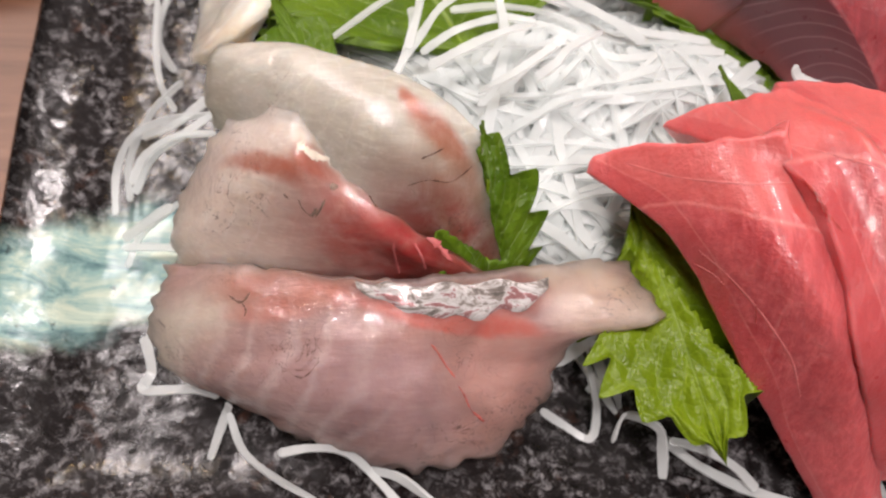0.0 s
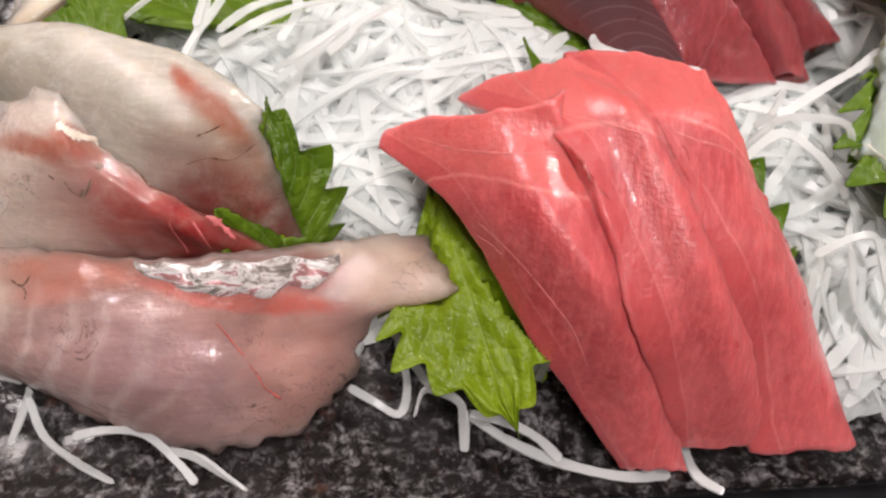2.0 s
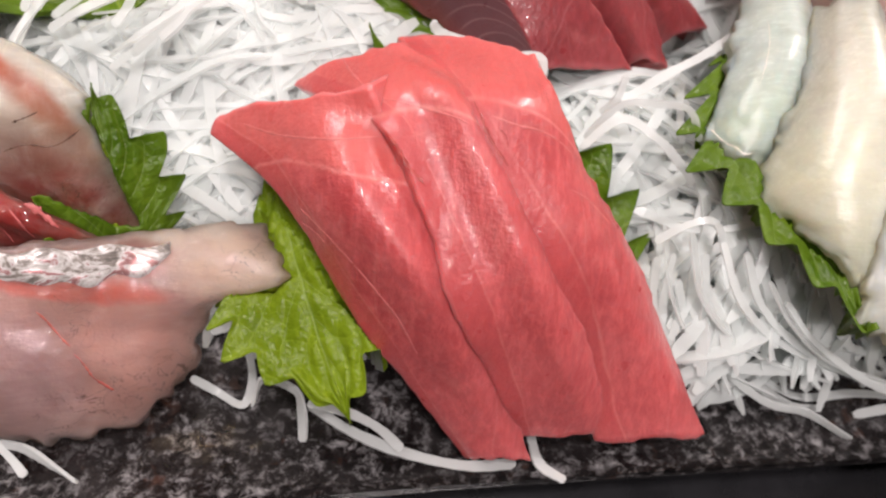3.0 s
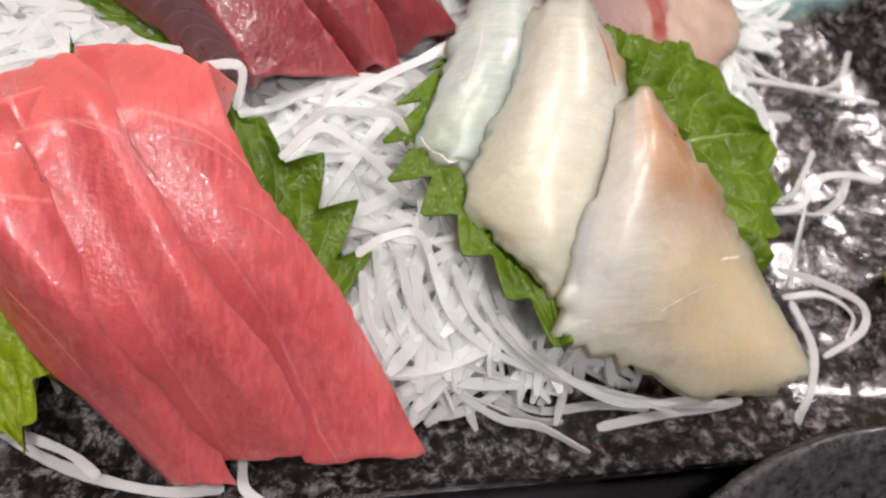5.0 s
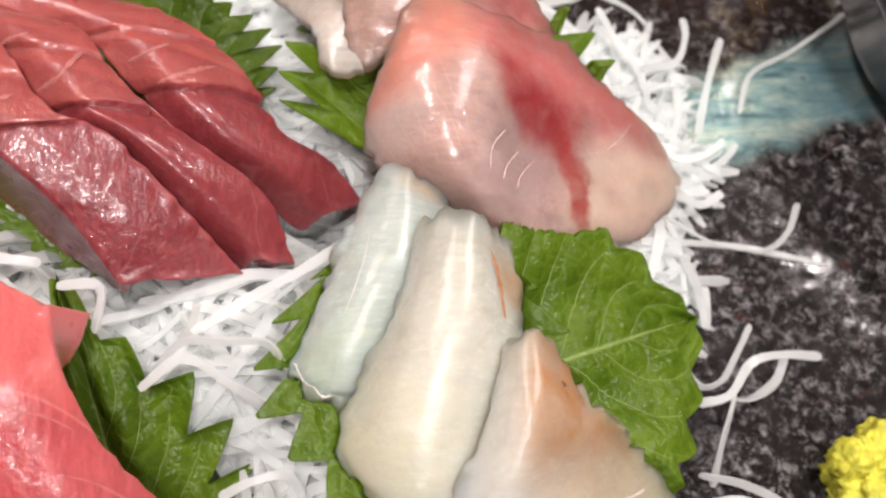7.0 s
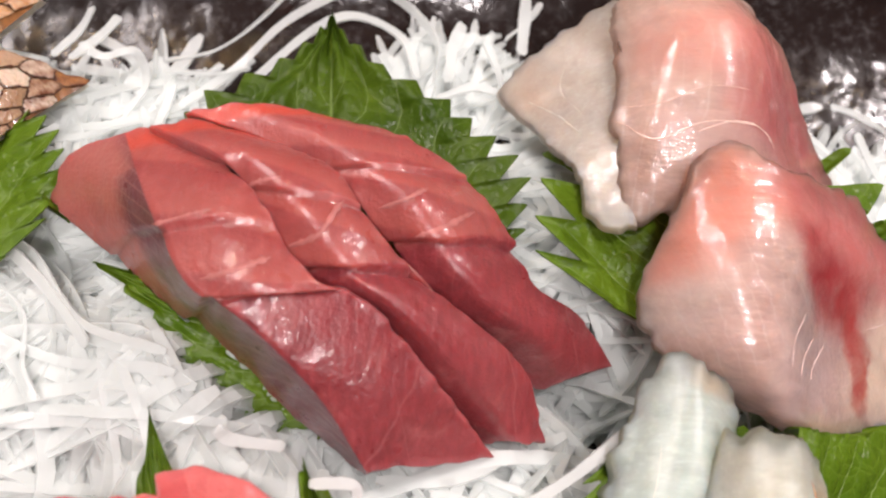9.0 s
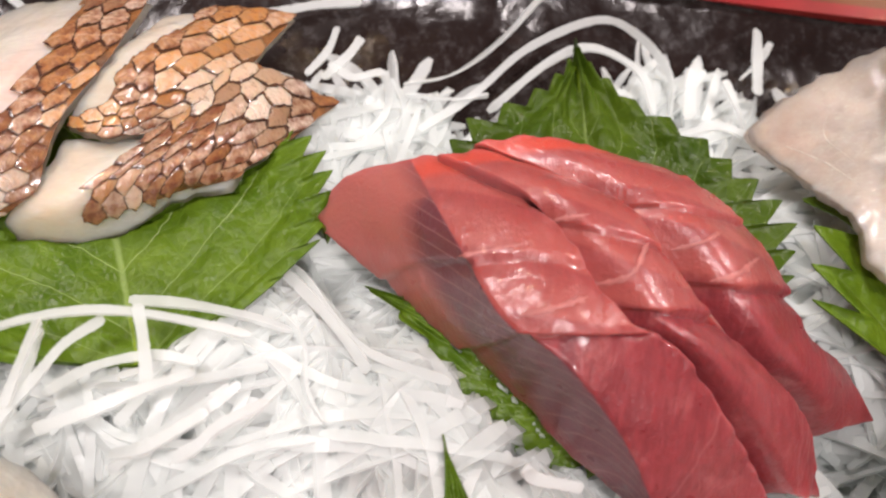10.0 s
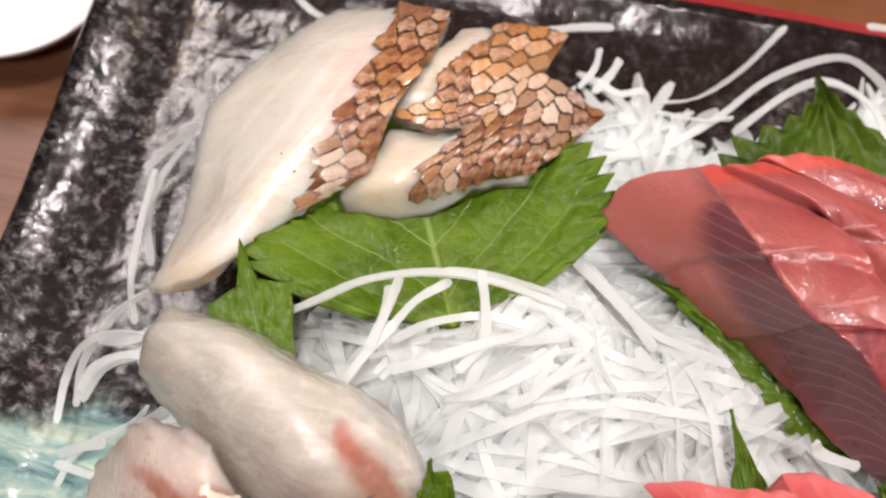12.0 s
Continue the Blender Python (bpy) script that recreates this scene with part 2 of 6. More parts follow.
    thin = k.calc("MINIMUM", k.calc("MINIMUM", uv[0], k.calc("SUBTRACT", 1.0, uv[0])), k.calc("MINIMUM", uv[1], k.calc("SUBTRACT", 1.0, uv[1])))
    pits = k.noise(co, 950, 3, 0.6)
    sheen = k.calc("ADD", fine, k.calc("MULTIPLY", pits, 0.4))
    big = k.noise(co, 240, 3, 0.55)
    ripple = k.calc("SINE", k.calc("MULTIPLY", k.calc("ADD", u, bow), arcs * 14.0))
    ripple = k.calc("MULTIPLY", ripple, k.ramp(k.noise(co, 70, 3, 0.6), [(0.4, 0.0), (0.62, 0.8)]))
    sheen = k.calc("ADD", sheen, k.calc("MULTIPLY", ripple, 0.04))
    bumps = k.bump(k.calc("ADD", k.calc("ADD", sheen, k.calc("MULTIPLY", big, 1.2)), k.calc("MULTIPLY", arc, -0.3)), 0.18, 0.0008)
    k.surface(col, k.ramp(fine, [(0.2, 0.32), (0.8, 0.48)]), bumps, 0.95, (1.0, 0.80, 0.62), 0.006, 1.0, gloss=gloss, spec=0.4,
              clear=k.calc("MAXIMUM", k.ramp(thin, [(0.0, 0.10), (0.10, 0.05)]),
                           k.ramp(k.noise(k.mapped(co, (0.45, 1.0, 1.0), (0, 0, 0.5)), 75, 4, 0.6, 0.6), [(0.36, clear * 0.2), (0.62, clear * 2.6)])), film=wet_film(k, co, film))
    frayed = k.calc("ADD", thin, k.calc("MULTIPLY", k.calc("SUBTRACT", k.noise(co, 320, 3, 0.6), 0.5), 0.05))
    k.put(k.bsdf.inputs["Alpha"], k.ramp(frayed, [(0.0, 0.45), (0.02, 0.85), (0.05, 1.0)]))
    pale = k.mix(0.5, col, (0.92, 0.88, 0.74))
    t, m = k.add("ShaderNodeBsdfTranslucent"), k.add("ShaderNodeMixShader")
    k.put(t.inputs["Color"], pale)
    k.put(m.inputs[0], k.ramp(thin, [(0.0, 0.45), (0.12, 0.10)]))
    k.tree.links.new(k.bsdf.outputs[0], m.inputs[1])
    k.tree.links.new(t.outputs[0], m.inputs[2])
    k.tree.links.new(m.outputs[0], k.out.inputs[0])
    return k.mat


def plate_material():
    k = Nodes("speckled_black_glaze")
    co = k.coords("Object")
    p = k.split(co)
    a = k.noise(co, 430, 5, 0.75, 0.4)
    b = k.noise(co, 95, 4, 0.6, 0.8)
    col = k.ramp(a, [(0.42, (0.006, 0.005, 0.005)), (0.51, (0.024, 0.021, 0.021)), (0.57, (0.11, 0.105, 0.107)), (0.70, (0.30, 0.295, 0.30))])
    col = k.mix(k.ramp(b, [(0.38, 0.7), (0.6, 0.0)]), col, (0.02, 0.018, 0.018))
    rust = k.ramp(k.noise(co, 180, 3, 0.6, 0.5), [(0.62, 0.0), (0.72, 0.5)])
    col = k.mix(rust, col, (0.07, 0.03, 0.018))
    # brushed celadon stripe across the plate; one long edge coloured brown-black to cut its brightness
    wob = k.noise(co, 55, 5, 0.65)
    edge_dim = k.ramp(k.calc("MULTIPLY", k.calc("ADD", p[1], k.calc("MULTIPLY", k.calc("SUBTRACT", wob, 0.5), 0.04)), 10.0), [(0.42, 0.0), (0.60, 0.8)])
    edge_dim = k.calc("MULTIPLY", edge_dim, k.ramp(k.calc("ADD", k.calc("MULTIPLY", p[0], 10.0), 1.6), [(0.1, 0.0), (0.5, 1.0)]))
    col = k.mix(edge_dim, col, (0.014, 0.008, 0.007))
    line = k.calc("ADD", k.calc("SUBTRACT", p[1], k.calc("MULTIPLY", p[0], 0.246)), k.calc("MULTIPLY", k.calc("SUBTRACT", wob, 0.5), 0.022))
    mask = band(k, line, -0.0125, 0.0095, 0.004)
    glaze = k.ramp(k.noise(k.mapped(co, (0.35, 1.4, 1)), 140, 5, 0.7, 0.6),
                   [(0.3, (0.06, 0.13, 0.15)), (0.45, (0.24, 0.38, 0.36)), (0.6, (0.50, 0.58, 0.47)), (0.8, (0.62, 0.62, 0.48))])
    chips = k.ramp(k.noise(co, 260, 4, 0.7), [(0.62, 0.0), (0.70, 0.8)])
    glaze = k.mix(chips, glaze, (0.03, 0.05, 0.055))
    deep = k.ramp(k.calc("MULTIPLY", k.calc("ADD", p[0], k.calc("MULTIPLY", k.calc("SUBTRACT", wob, 0.5), 0.05)), 5.0), [(0.60, 0.0), (0.72, 0.8)])
    glaze = k.mix(deep, glaze, (0.035, 0.075, 0.095))
    col = k.mix(mask, col, glaze)
    height = k.calc("ADD", k.calc("MULTIPLY", k.noise(co, 300, 3, 0.6), 0.24), k.calc("MULTIPLY", k.noise(co, 52, 3, 0.5), 2.2))
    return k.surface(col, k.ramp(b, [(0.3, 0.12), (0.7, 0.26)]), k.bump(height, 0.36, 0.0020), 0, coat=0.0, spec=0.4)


def wood_material():
    k = Nodes("brown_wood_table")
    co = k.mapped(k.coords("Object"), (0.25, 3.0, 1.0))
    g = k.noise(co, 26, 6, 0.65, 1.2)
    col = k.ramp(g, [(0.25, (0.085, 0.034, 0.016)), (0.5, (0.175, 0.075, 0.038)), (0.75, (0.27, 0.135, 0.078))])
    return k.surface(col, 0.4, k.bump(g, 0.2, 0.0008))


def plain(name, colour, rough=0.4, vary=0.12, scale=60, metal=0.0, coat=0.0, bumpy=0.15):
    k = Nodes(name)
    n = k.noise(k.coords("Object"), scale, 4, 0.6)
    col = k.mix(k.ramp(n, [(0.3, 0.0), (0.7, 1.0)]), tuple(c * (1 - vary) for c in colour), tuple(min(1, c * (1 + vary)) for c in colour))
    return k.surface(col, rough, k.bump(n, bumpy, 0.001), metal=metal, coat=coat)


def leaf_material(name, dark, bright, veined=0.55):
    k = Nodes(name)
    co = k.coords("Object")
    uv = k.split(k.coords("UV"))
    sway = k.calc("MULTIPLY", k.calc("SUBTRACT", k.noise(co, 90, 3, 0.6), 0.5), 0.05)
    w = k.calc("ABSOLUTE", k.calc("SUBTRACT", k.calc("MULTIPLY", uv[0], 2.0), 1.0))
    lane = k.calc("FRACT", k.calc("MULTIPLY", k.calc("ADD", k.calc("SUBTRACT", uv[1], k.calc("MULTIPLY", w, 0.42)), sway), 7.0))
    side = k.calc("MULTIPLY", band(k, lane, 0.488, 0.512, 0.010), k.ramp(w, [(0.55, 1.0), (1.0, 0.25)]))
    mid = k.ramp(w, [(0.0, 1.0), (0.010, 0.9), (0.020, 0.0)])
    vein = k.calc("MAXIMUM", k.calc("MULTIPLY", side, 0.95), k.calc("MULTIPLY", mid, 0.7))
    # fine net of small veins, with the blade quilted between them
    wide_net = k.cells(co, 300, "DISTANCE_TO_EDGE", "Distance")
    fine_net = k.cells(co, 900, "DISTANCE_TO_EDGE", "Distance")
    net = k.calc("MAXIMUM", k.ramp(wide_net, [(0.0, 1.0), (0.045, 0.0)]), k.calc("MULTIPLY", k.ramp(fine_net, [(0.0, 1.0), (0.06, 0.0)]), 0.45))
    blotch = k.noise(co, 75, 4, 0.6)
    fine = k.noise(co, 700, 3, 0.6)
    col = k.mix(k.ramp(blotch, [(0.3, 0.0), (0.7, 1.0)]), dark, bright)
    col = k.mix(k.ramp(fine, [(0.5, 0.0), (0.75, 0.35)]), col, tuple(c * 0.55 for c in dark))
    col = k.mix(k.calc("MULTIPLY", net, 0.28), col, tuple(c * 1.5 + 0.03 for c in bright))
    col = k.mix(k.calc("MULTIPLY", vein, veined), col, (0.36, 0.48, 0.16))
    puff = k.calc("ADD", k.ramp(wide_net, [(0.0, 0.0), (0.35, 1.0)]), k.calc("MULTIPLY", k.ramp(fine_net, [(0.0, 0.0), (0.4, 1.0)]), 0.4))
    h = k.calc("SUBTRACT", k.calc("ADD", k.calc("MULTIPLY", fine, 0.5), puff), k.calc("MULTIPLY", vein, 1.2))
    k.surface(col, k.ramp(blotch, [(0.3, 0.26), (0.7, 0.42)]), k.bump(h, 0.40, 0.0006), spec=0.4)
    return k.lit_through((0.28, 0.43, 0.02), 0.24)


def daikon_material():
    k = Nodes("white_daikon")
    r = k.island()
    co = k.coords("Object")
    col = k.mix(r, (0.86, 0.90, 0.89), (0.95, 0.98, 0.975))
    col = k.mix(k.ramp(k.noise(co, 500, 3, 0.6), [(0.4, 0.0), (0.75, 0.18)]), col, (0.78, 0.83, 0.81))
    k.surface(col, 0.3, k.bump(k.noise(co, 900, 2, 0.5), 0.25, 0.0005), 0.0, (1, 1, 0.9), 0.003, 0.15)
    k.lit_through((0.95, 0.98, 0.97), 0.5)
    seen = k.out.inputs[0].links[0].from_socket
    m, t = k.add("ShaderNodeMixShader"), k.add("ShaderNodeBsdfTransparent")
    m.inputs[0].default_value = 0.38
    k.tree.links.new(seen, m.inputs[1])
    k.tree.links.new(t.outputs[0], m.inputs[2])
    k.tree.links.new(m.outputs[0], k.out.inputs[0])
    return k.mat


def scale_material():
    k = Nodes("seared_scale")
    r = k.random()
    co = k.coords("Object")
    ring = k.split(k.coords("UV"))[0]
    where = k.add("ShaderNodeObjectInfo").outputs["Location"]
    col = k.ramp(r, [(0.0, (0.25, 0.125, 0.06)), (0.40, (0.54, 0.37, 0.25)), (1.0, (0.78, 0.63, 0.52))])
    blend = k.noise(co, 380, 3, 0.6, 0.5)
    gold = k.calc("MULTIPLY", k.ramp(k.noise(where, 48, 2, 0.5), [(0.42, 0.0), (0.60, 0.95)]), k.ramp(blend, [(0.3, 0.2), (0.6, 0.9)]))
    col = k.mix(gold, col, (0.60, 0.25, 0.05))
    burn = k.calc("MULTIPLY", k.ramp(k.noise(where, 45, 3, 0.6), [(0.44, 0.0), (0.52, 1.0)]), k.ramp(k.noise(co, 420, 3, 0.6), [(0.35, 0.2), (0.6, 0.95)]))
    col = k.mix(burn, col, (0.17, 0.06, 0.03))
    specks = k.ramp(k.noise(co, 1100, 3, 0.7, 0.5), [(0.56, 0.0), (0.68, 0.7)])
    col = k.mix(k.calc("MULTIPLY", specks, k.ramp(k.noise(where, 110, 2, 0.5), [(0.4, 0.1), (0.6, 1.0)])), col, (0.12, 0.045, 0.022))
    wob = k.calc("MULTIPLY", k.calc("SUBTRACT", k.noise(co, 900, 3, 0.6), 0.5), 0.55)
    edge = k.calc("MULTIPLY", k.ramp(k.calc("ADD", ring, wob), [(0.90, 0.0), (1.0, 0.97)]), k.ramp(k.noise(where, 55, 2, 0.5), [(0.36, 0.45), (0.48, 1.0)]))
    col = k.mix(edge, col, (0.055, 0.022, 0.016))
    return k.surface(col, 0.22, k.bump(k.noise(co, 520, 3, 0.6, 0.6), 0.6, 0.0006), 0.6, (1, 0.5, 0.3), 0.003, 0.8, gloss=0.06)


M_PLATE, M_WOOD, M_DAIKON, M_SCALE = plate_material(), wood_material(), daikon_material(), scale_material()
M_CHAR = plain("charred_skin", (0.20, 0.085, 0.03), 0.3, 0.75, 260, coat=0.4, bumpy=0.5)
M_LEAF = leaf_material("shiso_green", (0.052, 0.112, 0.005), (0.130, 0.215, 0.011), 0.8)
M_LEAF_PALE = leaf_material("shiso_pale_green", (0.12, 0.19, 0.006), (0.24, 0.34, 0.012), 0.4)
M_LEAF_DARK = leaf_material("shiso_dark_green", (0.032, 0.068, 0.004), (0.078, 0.130, 0.007))
M_TUNA = tuna_material("red_tuna", (0.385, 0.049, 0.056), (0.53, 0.118, 0.122), 0.25)
M_TUNA_DARK = tuna_material("dark_tuna", (0.165, 0.022, 0.028), (0.262, 0.046, 0.052), 0.2, True)
M_TUNA_END = tuna_material("dark_tuna_end", (0.165, 0.022, 0.028), (0.262, 0.046, 0.052), 0.2, True, 0.5)
CRIMSON, BRICK, ROSE = (0.40, 0.035, 0.035), (0.46, 0.13, 0.075), (0.66, 0.20, 0.16)
M_A1 = white_fish("jack_back", (0.57, 0.535, 0.46), (0.73, 0.715, 0.655), [
    ((0.66, 0.46), (0.62, 0.40), (0.70, 0.44), BRICK, 0.95, 0.6),
    ((0.78, 0.53), (0.64, 0.46), (0.80, 0.45), BRICK, 0.9, 0.6),
    ((0.82, 0.70), (1.05, 0.62), (0.82, 0.55), (0.40, 0.25, 0.14), 0.65, 0.9),
    ((0.80, 0.97), (0.48, 1.0), (0.84, 0.70), (0.26, 0.04, 0.035), 1.0, 0.6)], 0.3, freckles=1.0, arcs=14, film=0.5)
M_A2 = white_fish("jack_fold", (0.66, 0.54, 0.46), (0.78, 0.70, 0.63), [
    ((0.176, 0.214), (0.34, 0.101), (0.138, 0.503), (0.80, 0.72, 0.69), 0.6, 0.9),
    ((0.33, 0.39), (0.20, 0.35), (0.34, 0.46), BRICK, 0.9, 0.5),
    ((0.50, 0.24), (0.38, 0.40), (0.55, 0.30), BRICK, 0.95, 0.5),
    ((0.76, 0.50), (0.50, 0.85), (0.90, 0.80), (0.44, 0.08, 0.07), 1.0, 0.8),
    ((0.90, 0.28), (0.70, 0.32), (0.94, 0.90), CRIMSON, 1.0, 0.6)], 0.3, freckles=1.0, arcs=10, film=0.4)
M_A3 = white_fish("jack_front", (0.42, 0.26, 0.24), (0.54, 0.38, 0.345), [
    ((0.541, 0.679), (0.755, 0.654), (0.591, 0.943), (0.40, 0.25, 0.26), 0.7, 0.9),
    ((0.818, 0.591), (0.981, 0.566), (0.994, 0.943), (0.62, 0.33, 0.27), 0.75, 0.8),
    ((0.075, 0.491), (0.0, 0.83), (0.189, 0.39), (0.74, 0.68, 0.58), 0.9, 0.8),
    ((0.302, 0.164), (0.465, 0.126), (0.302, 0.302), (0.53, 0.20, 0.14), 0.9, 0.5),
    ((0.264, 0.327), (0.34, 0.302), (0.277, 0.377), (0.66, 0.30, 0.24), 0.7, 0.6),
    ((0.906, 0.164), (0.994, 0.176), (0.994, 0.428), (0.80, 0.62, 0.51), 0.95, 0.5),
    ((0.755, 0.126), (0.818, 0.113), (0.755, 0.201), (0.60, 0.19, 0.16), 0.85, 0.5),
    ((0.629, 0.226), (0.453, 0.176), (0.642, 0.302), (0.60, 0.14, 0.11), 0.9, 0.4)],
                  0.26, freckles=1.0, arcs=13, zone=(0.06, 0.52, 0.28, 1.1), soft=0.18, film=0.5)
M_C = white_fish("flounder", (0.50, 0.51, 0.42), (0.66, 0.67, 0.60), [
    ((0.931, 0.189), (0.994, 0.302), (0.994, 0.164), (0.52, 0.28, 0.12), 0.8, 0.6),
    ((0.44, 0.742), (0.805, 0.994), (0.214, 0.981), (0.66, 0.68, 0.47), 0.7, 0.8),
    ((0.553, 0.516), (0.478, 0.138), (0.264, 0.516), (0.80, 0.78, 0.68), 0.5, 0.9)], 0.10, (0.86, 0.80, 0.46), clear=0.06, arcs=5, film=0.13, gloss=0.34)
M_C_FRONT = white_fish("flounder_front", (0.51, 0.50, 0.41), (0.67, 0.665, 0.59), [
    ((0.792, 0.805), (0.981, 0.994), (0.994, 0.629), (0.72, 0.60, 0.36), 0.85, 0.7),
    ((0.881, 0.189), (0.994, 0.478), (0.491, 0.264), (0.50, 0.25, 0.10), 1.0, 0.8),
    # bluish white oval paints the left ridge's sheen into the colour
    ((0.101, 0.566), (0.264, 0.151), (0.377, 0.591), (0.78, 0.81, 0.79), 0.7, 0.8)], 0.10, (0.86, 0.80, 0.52), clear=0.06, arcs=5, film=0.13, gloss=0.34)
M_C_PALE = white_fish("flounder_pale", (0.44, 0.52, 0.47), (0.59, 0.66, 0.62), [
    ((0.755, 0.038), (0.918, 0.038), (0.654, 0.0), (0.70, 0.48, 0.30), 0.7, 0.7),
    ((0.34, 0.893), (0.0, 0.994), (0.34, 0.654), (0.52, 0.63, 0.50), 0.7, 0.8)], 0.08, (0.80, 0.80, 0.50), clear=0.08, arcs=5, film=0.13, gloss=0.34)
M_F0 = white_fish("bream_wing", (0.70, 0.59, 0.51), (0.82, 0.74, 0.67), [((0.1, 0.3), (0.4, 0.3), (0.1, 0.5), (0.80, 0.55, 0.44), 0.6, 0.8)], 0.1, arcs=7, clear=0.18, film=0.30, gloss=0.09)
M_F1 = white_fish("bream_back", (0.55, 0.36, 0.30), (0.69, 0.50, 0.43), [
    ((0.176, 0.377), (0.579, 0.302), (0.226, 0.604), (0.82, 0.57, 0.48), 0.6, 0.8),
    ((0.553, 0.277), (0.994, 0.277), (0.503, 0.403), (0.75, 0.30, 0.24), 0.7, 0.7),
    ((0.881, 0.566), (0.994, 0.931), (0.629, 0.642), (0.56, 0.13, 0.14), 0.9, 0.5),
    ((0.491, 0.667), (0.742, 0.742), (0.503, 0.767), (0.66, 0.44, 0.40), 0.7, 0.5)], 0.4, arcs=7, clear=0.14, film=0.30, gloss=0.09)
M_F2 = white_fish("bream_front", (0.51, 0.325, 0.285), (0.65, 0.465, 0.41), [
    ((0.138, 0.264), (0.0, 0.415), (0.277, 0.34), (0.78, 0.69, 0.63), 0.6, 0.9),
    ((0.579, 0.654), (0.73, 0.403), (0.704, 0.704), (0.53, 0.39, 0.38), 0.75, 0.8),
    ((0.39, 0.113), (0.73, 0.113), (0.327, 0.226), (0.76, 0.27, 0.19), 0.9, 0.6),
    ((0.855, 0.176), (0.994, 0.44), (0.981, 0.0), (0.58, 0.13, 0.13), 0.85, 0.5),
    ((0.868, 0.742), (0.994, 0.78), (0.906, 0.503), (0.80, 0.62, 0.50), 0.95, 0.4),
    ((0.742, 0.377), (0.792, 0.528), (0.805, 0.289), (0.40, 0.03, 0.04), 0.95, 0.5),
    ((0.767, 0.679), (0.767, 0.453), (0.792, 0.679), CRIMSON, 0.9, 0.5)], 0.25, arcs=15, clear=0.14, film=0.30, gloss=0.09)
M_E = white_fish("seared_flesh", (0.75, 0.69, 0.58), (0.84, 0.80, 0.72), [
    ((0.226, 0.302), (0.063, 0.503), (0.553, 0.428), (0.64, 0.64, 0.56), 0.7, 0.8),
    ((0.73, 0.314), (0.755, 0.478), (0.83, 0.34), (0.84, 0.44, 0.37), 0.6, 0.8),
    ((0.403, 0.931), (0.755, 0.994), (0.151, 0.742), (0.76, 0.59, 0.38), 0.6, 0.8),
    ((0.43, 0.78), (0.70, 0.63), (0.44, 0.80), (0.90, 0.87, 0.81), 0.7, 1.0),
    ((0.49, 0.38), (0.59, 0.17), (0.51, 0.40), (0.90, 0.87, 0.82), 0.6, 1.0),
    ((0.30, 0.31), (0.46, 0.15), (0.315, 0.325), (0.90, 0.87, 0.82), 0.5, 1.0),
    ((0.62, 0.42), (0.68, 0.24), (0.635, 0.43), (0.90, 0.86, 0.80), 0.5, 1.0)], 0.22, arcs=7, clear=0.06)
M_E_SMALL = white_fish("seared_flesh_small", (0.75, 0.67, 0.56), (0.84, 0.79, 0.70), [((0.1, 0.5), (0.1, 1.2), (0.3, 0.5), (0.80, 0.60, 0.42), 0.6, 0.8)], 0.22, arcs=7, clear=0.06)


def silver_material():
    k = Nodes("silver_skin")
    co = k.coords("Object")
    n = k.noise(k.mapped(co, (0.5, 1.3, 1)), 380, 5, 0.7, 0.8)
    col = k.ramp(n, [(0.34, (0.10, 0.09, 0.08)), (0.45, (0.24, 0.21, 0.19)), (0.51, (0.52, 0.50, 0.48)), (0.55, (0.74, 0.73, 0.72)), (0.60, (0.56, 0.28, 0.28)), (0.8, (0.58, 0.30, 0.29))])
    return k.surface(col, k.ramp(n, [(0.4, 0.35), (0.62, 0.16)]), k.bump(n, 0.4, 0.0008), metal=k.ramp(n, [(0.5, 0.0), (0.62, 0.55)]), coat=0.4)


M_SILVER = silver_material()
M_SINEW = plain("pale_sinew", (0.56, 0.15, 0.145), 0.45, 0.2, 400, 0, 0.0)
M_DARK_SINEW = plain("dull_pink_sinew", (0.43, 0.145, 0.13), 0.45, 0.2, 400, 0, 0.0)
M_FLESH_EDGE = plain("pink_flesh_edge", (0.80, 0.58, 0.50), 0.3, 0.2, 400, 0, 0.2)
M_ARC = plain("white_sinew", (0.70, 0.52, 0.48), 0.3, 0.15, 400, 0, 0.2)
M_BLOOD = plain("blood_vein", (0.34, 0.045, 0.04), 0.3, 0.4, 500, 0, 0.2)
M_FADED_BLOOD = plain("faded_blood_vein", (0.46, 0.12, 0.10), 0.3, 0.4, 500, 0, 0.2)
M_SMUDGE = plain("grey_smudge", (0.25, 0.17, 0.13), 0.4, 0.6, 900, 0, 0.1)
M_THREAD = plain("dark_capillary", (0.15, 0.085, 0.06), 0.4, 0.5, 600, 0, 0.1)
M_BROWN = plain("brown_streak", (0.44, 0.20, 0.085), 0.3, 0.3, 500, 0, 0.3)
M_FIBRE = plain("white_fibre", (0.84, 0.79, 0.71), 0.3, 0.12, 500, 0, 0.2)
M_EDGE = plain("pale_flesh_edge", (0.72, 0.64, 0.53), 0.3, 0.15, 500, 0, 0.2)
M_WASABI = plain("wasabi", (0.60, 0.58, 0.06), 0.6, 0.35, 500, 0, 0, 0.8)
M_BLACK = plain("black_lacquer", (0.018, 0.018, 0.02), 0.18, 0.3, 90, 0, 0.5)
M_BLACK_ROUGH = plain("speckled_black_stoneware", (0.03, 0.03, 0.032), 0.24, 0.8, 500, 0, 0.3, 0.5)
M_RED = plain("red_lacquer", (0.24, 0.016, 0.018), 0.3, 0.15, 80, 0, 0.4)
M_TRAY = plain("brown_lacquer", (0.13, 0.045, 0.015), 0.3, 0.3, 50, 0, 0.3)
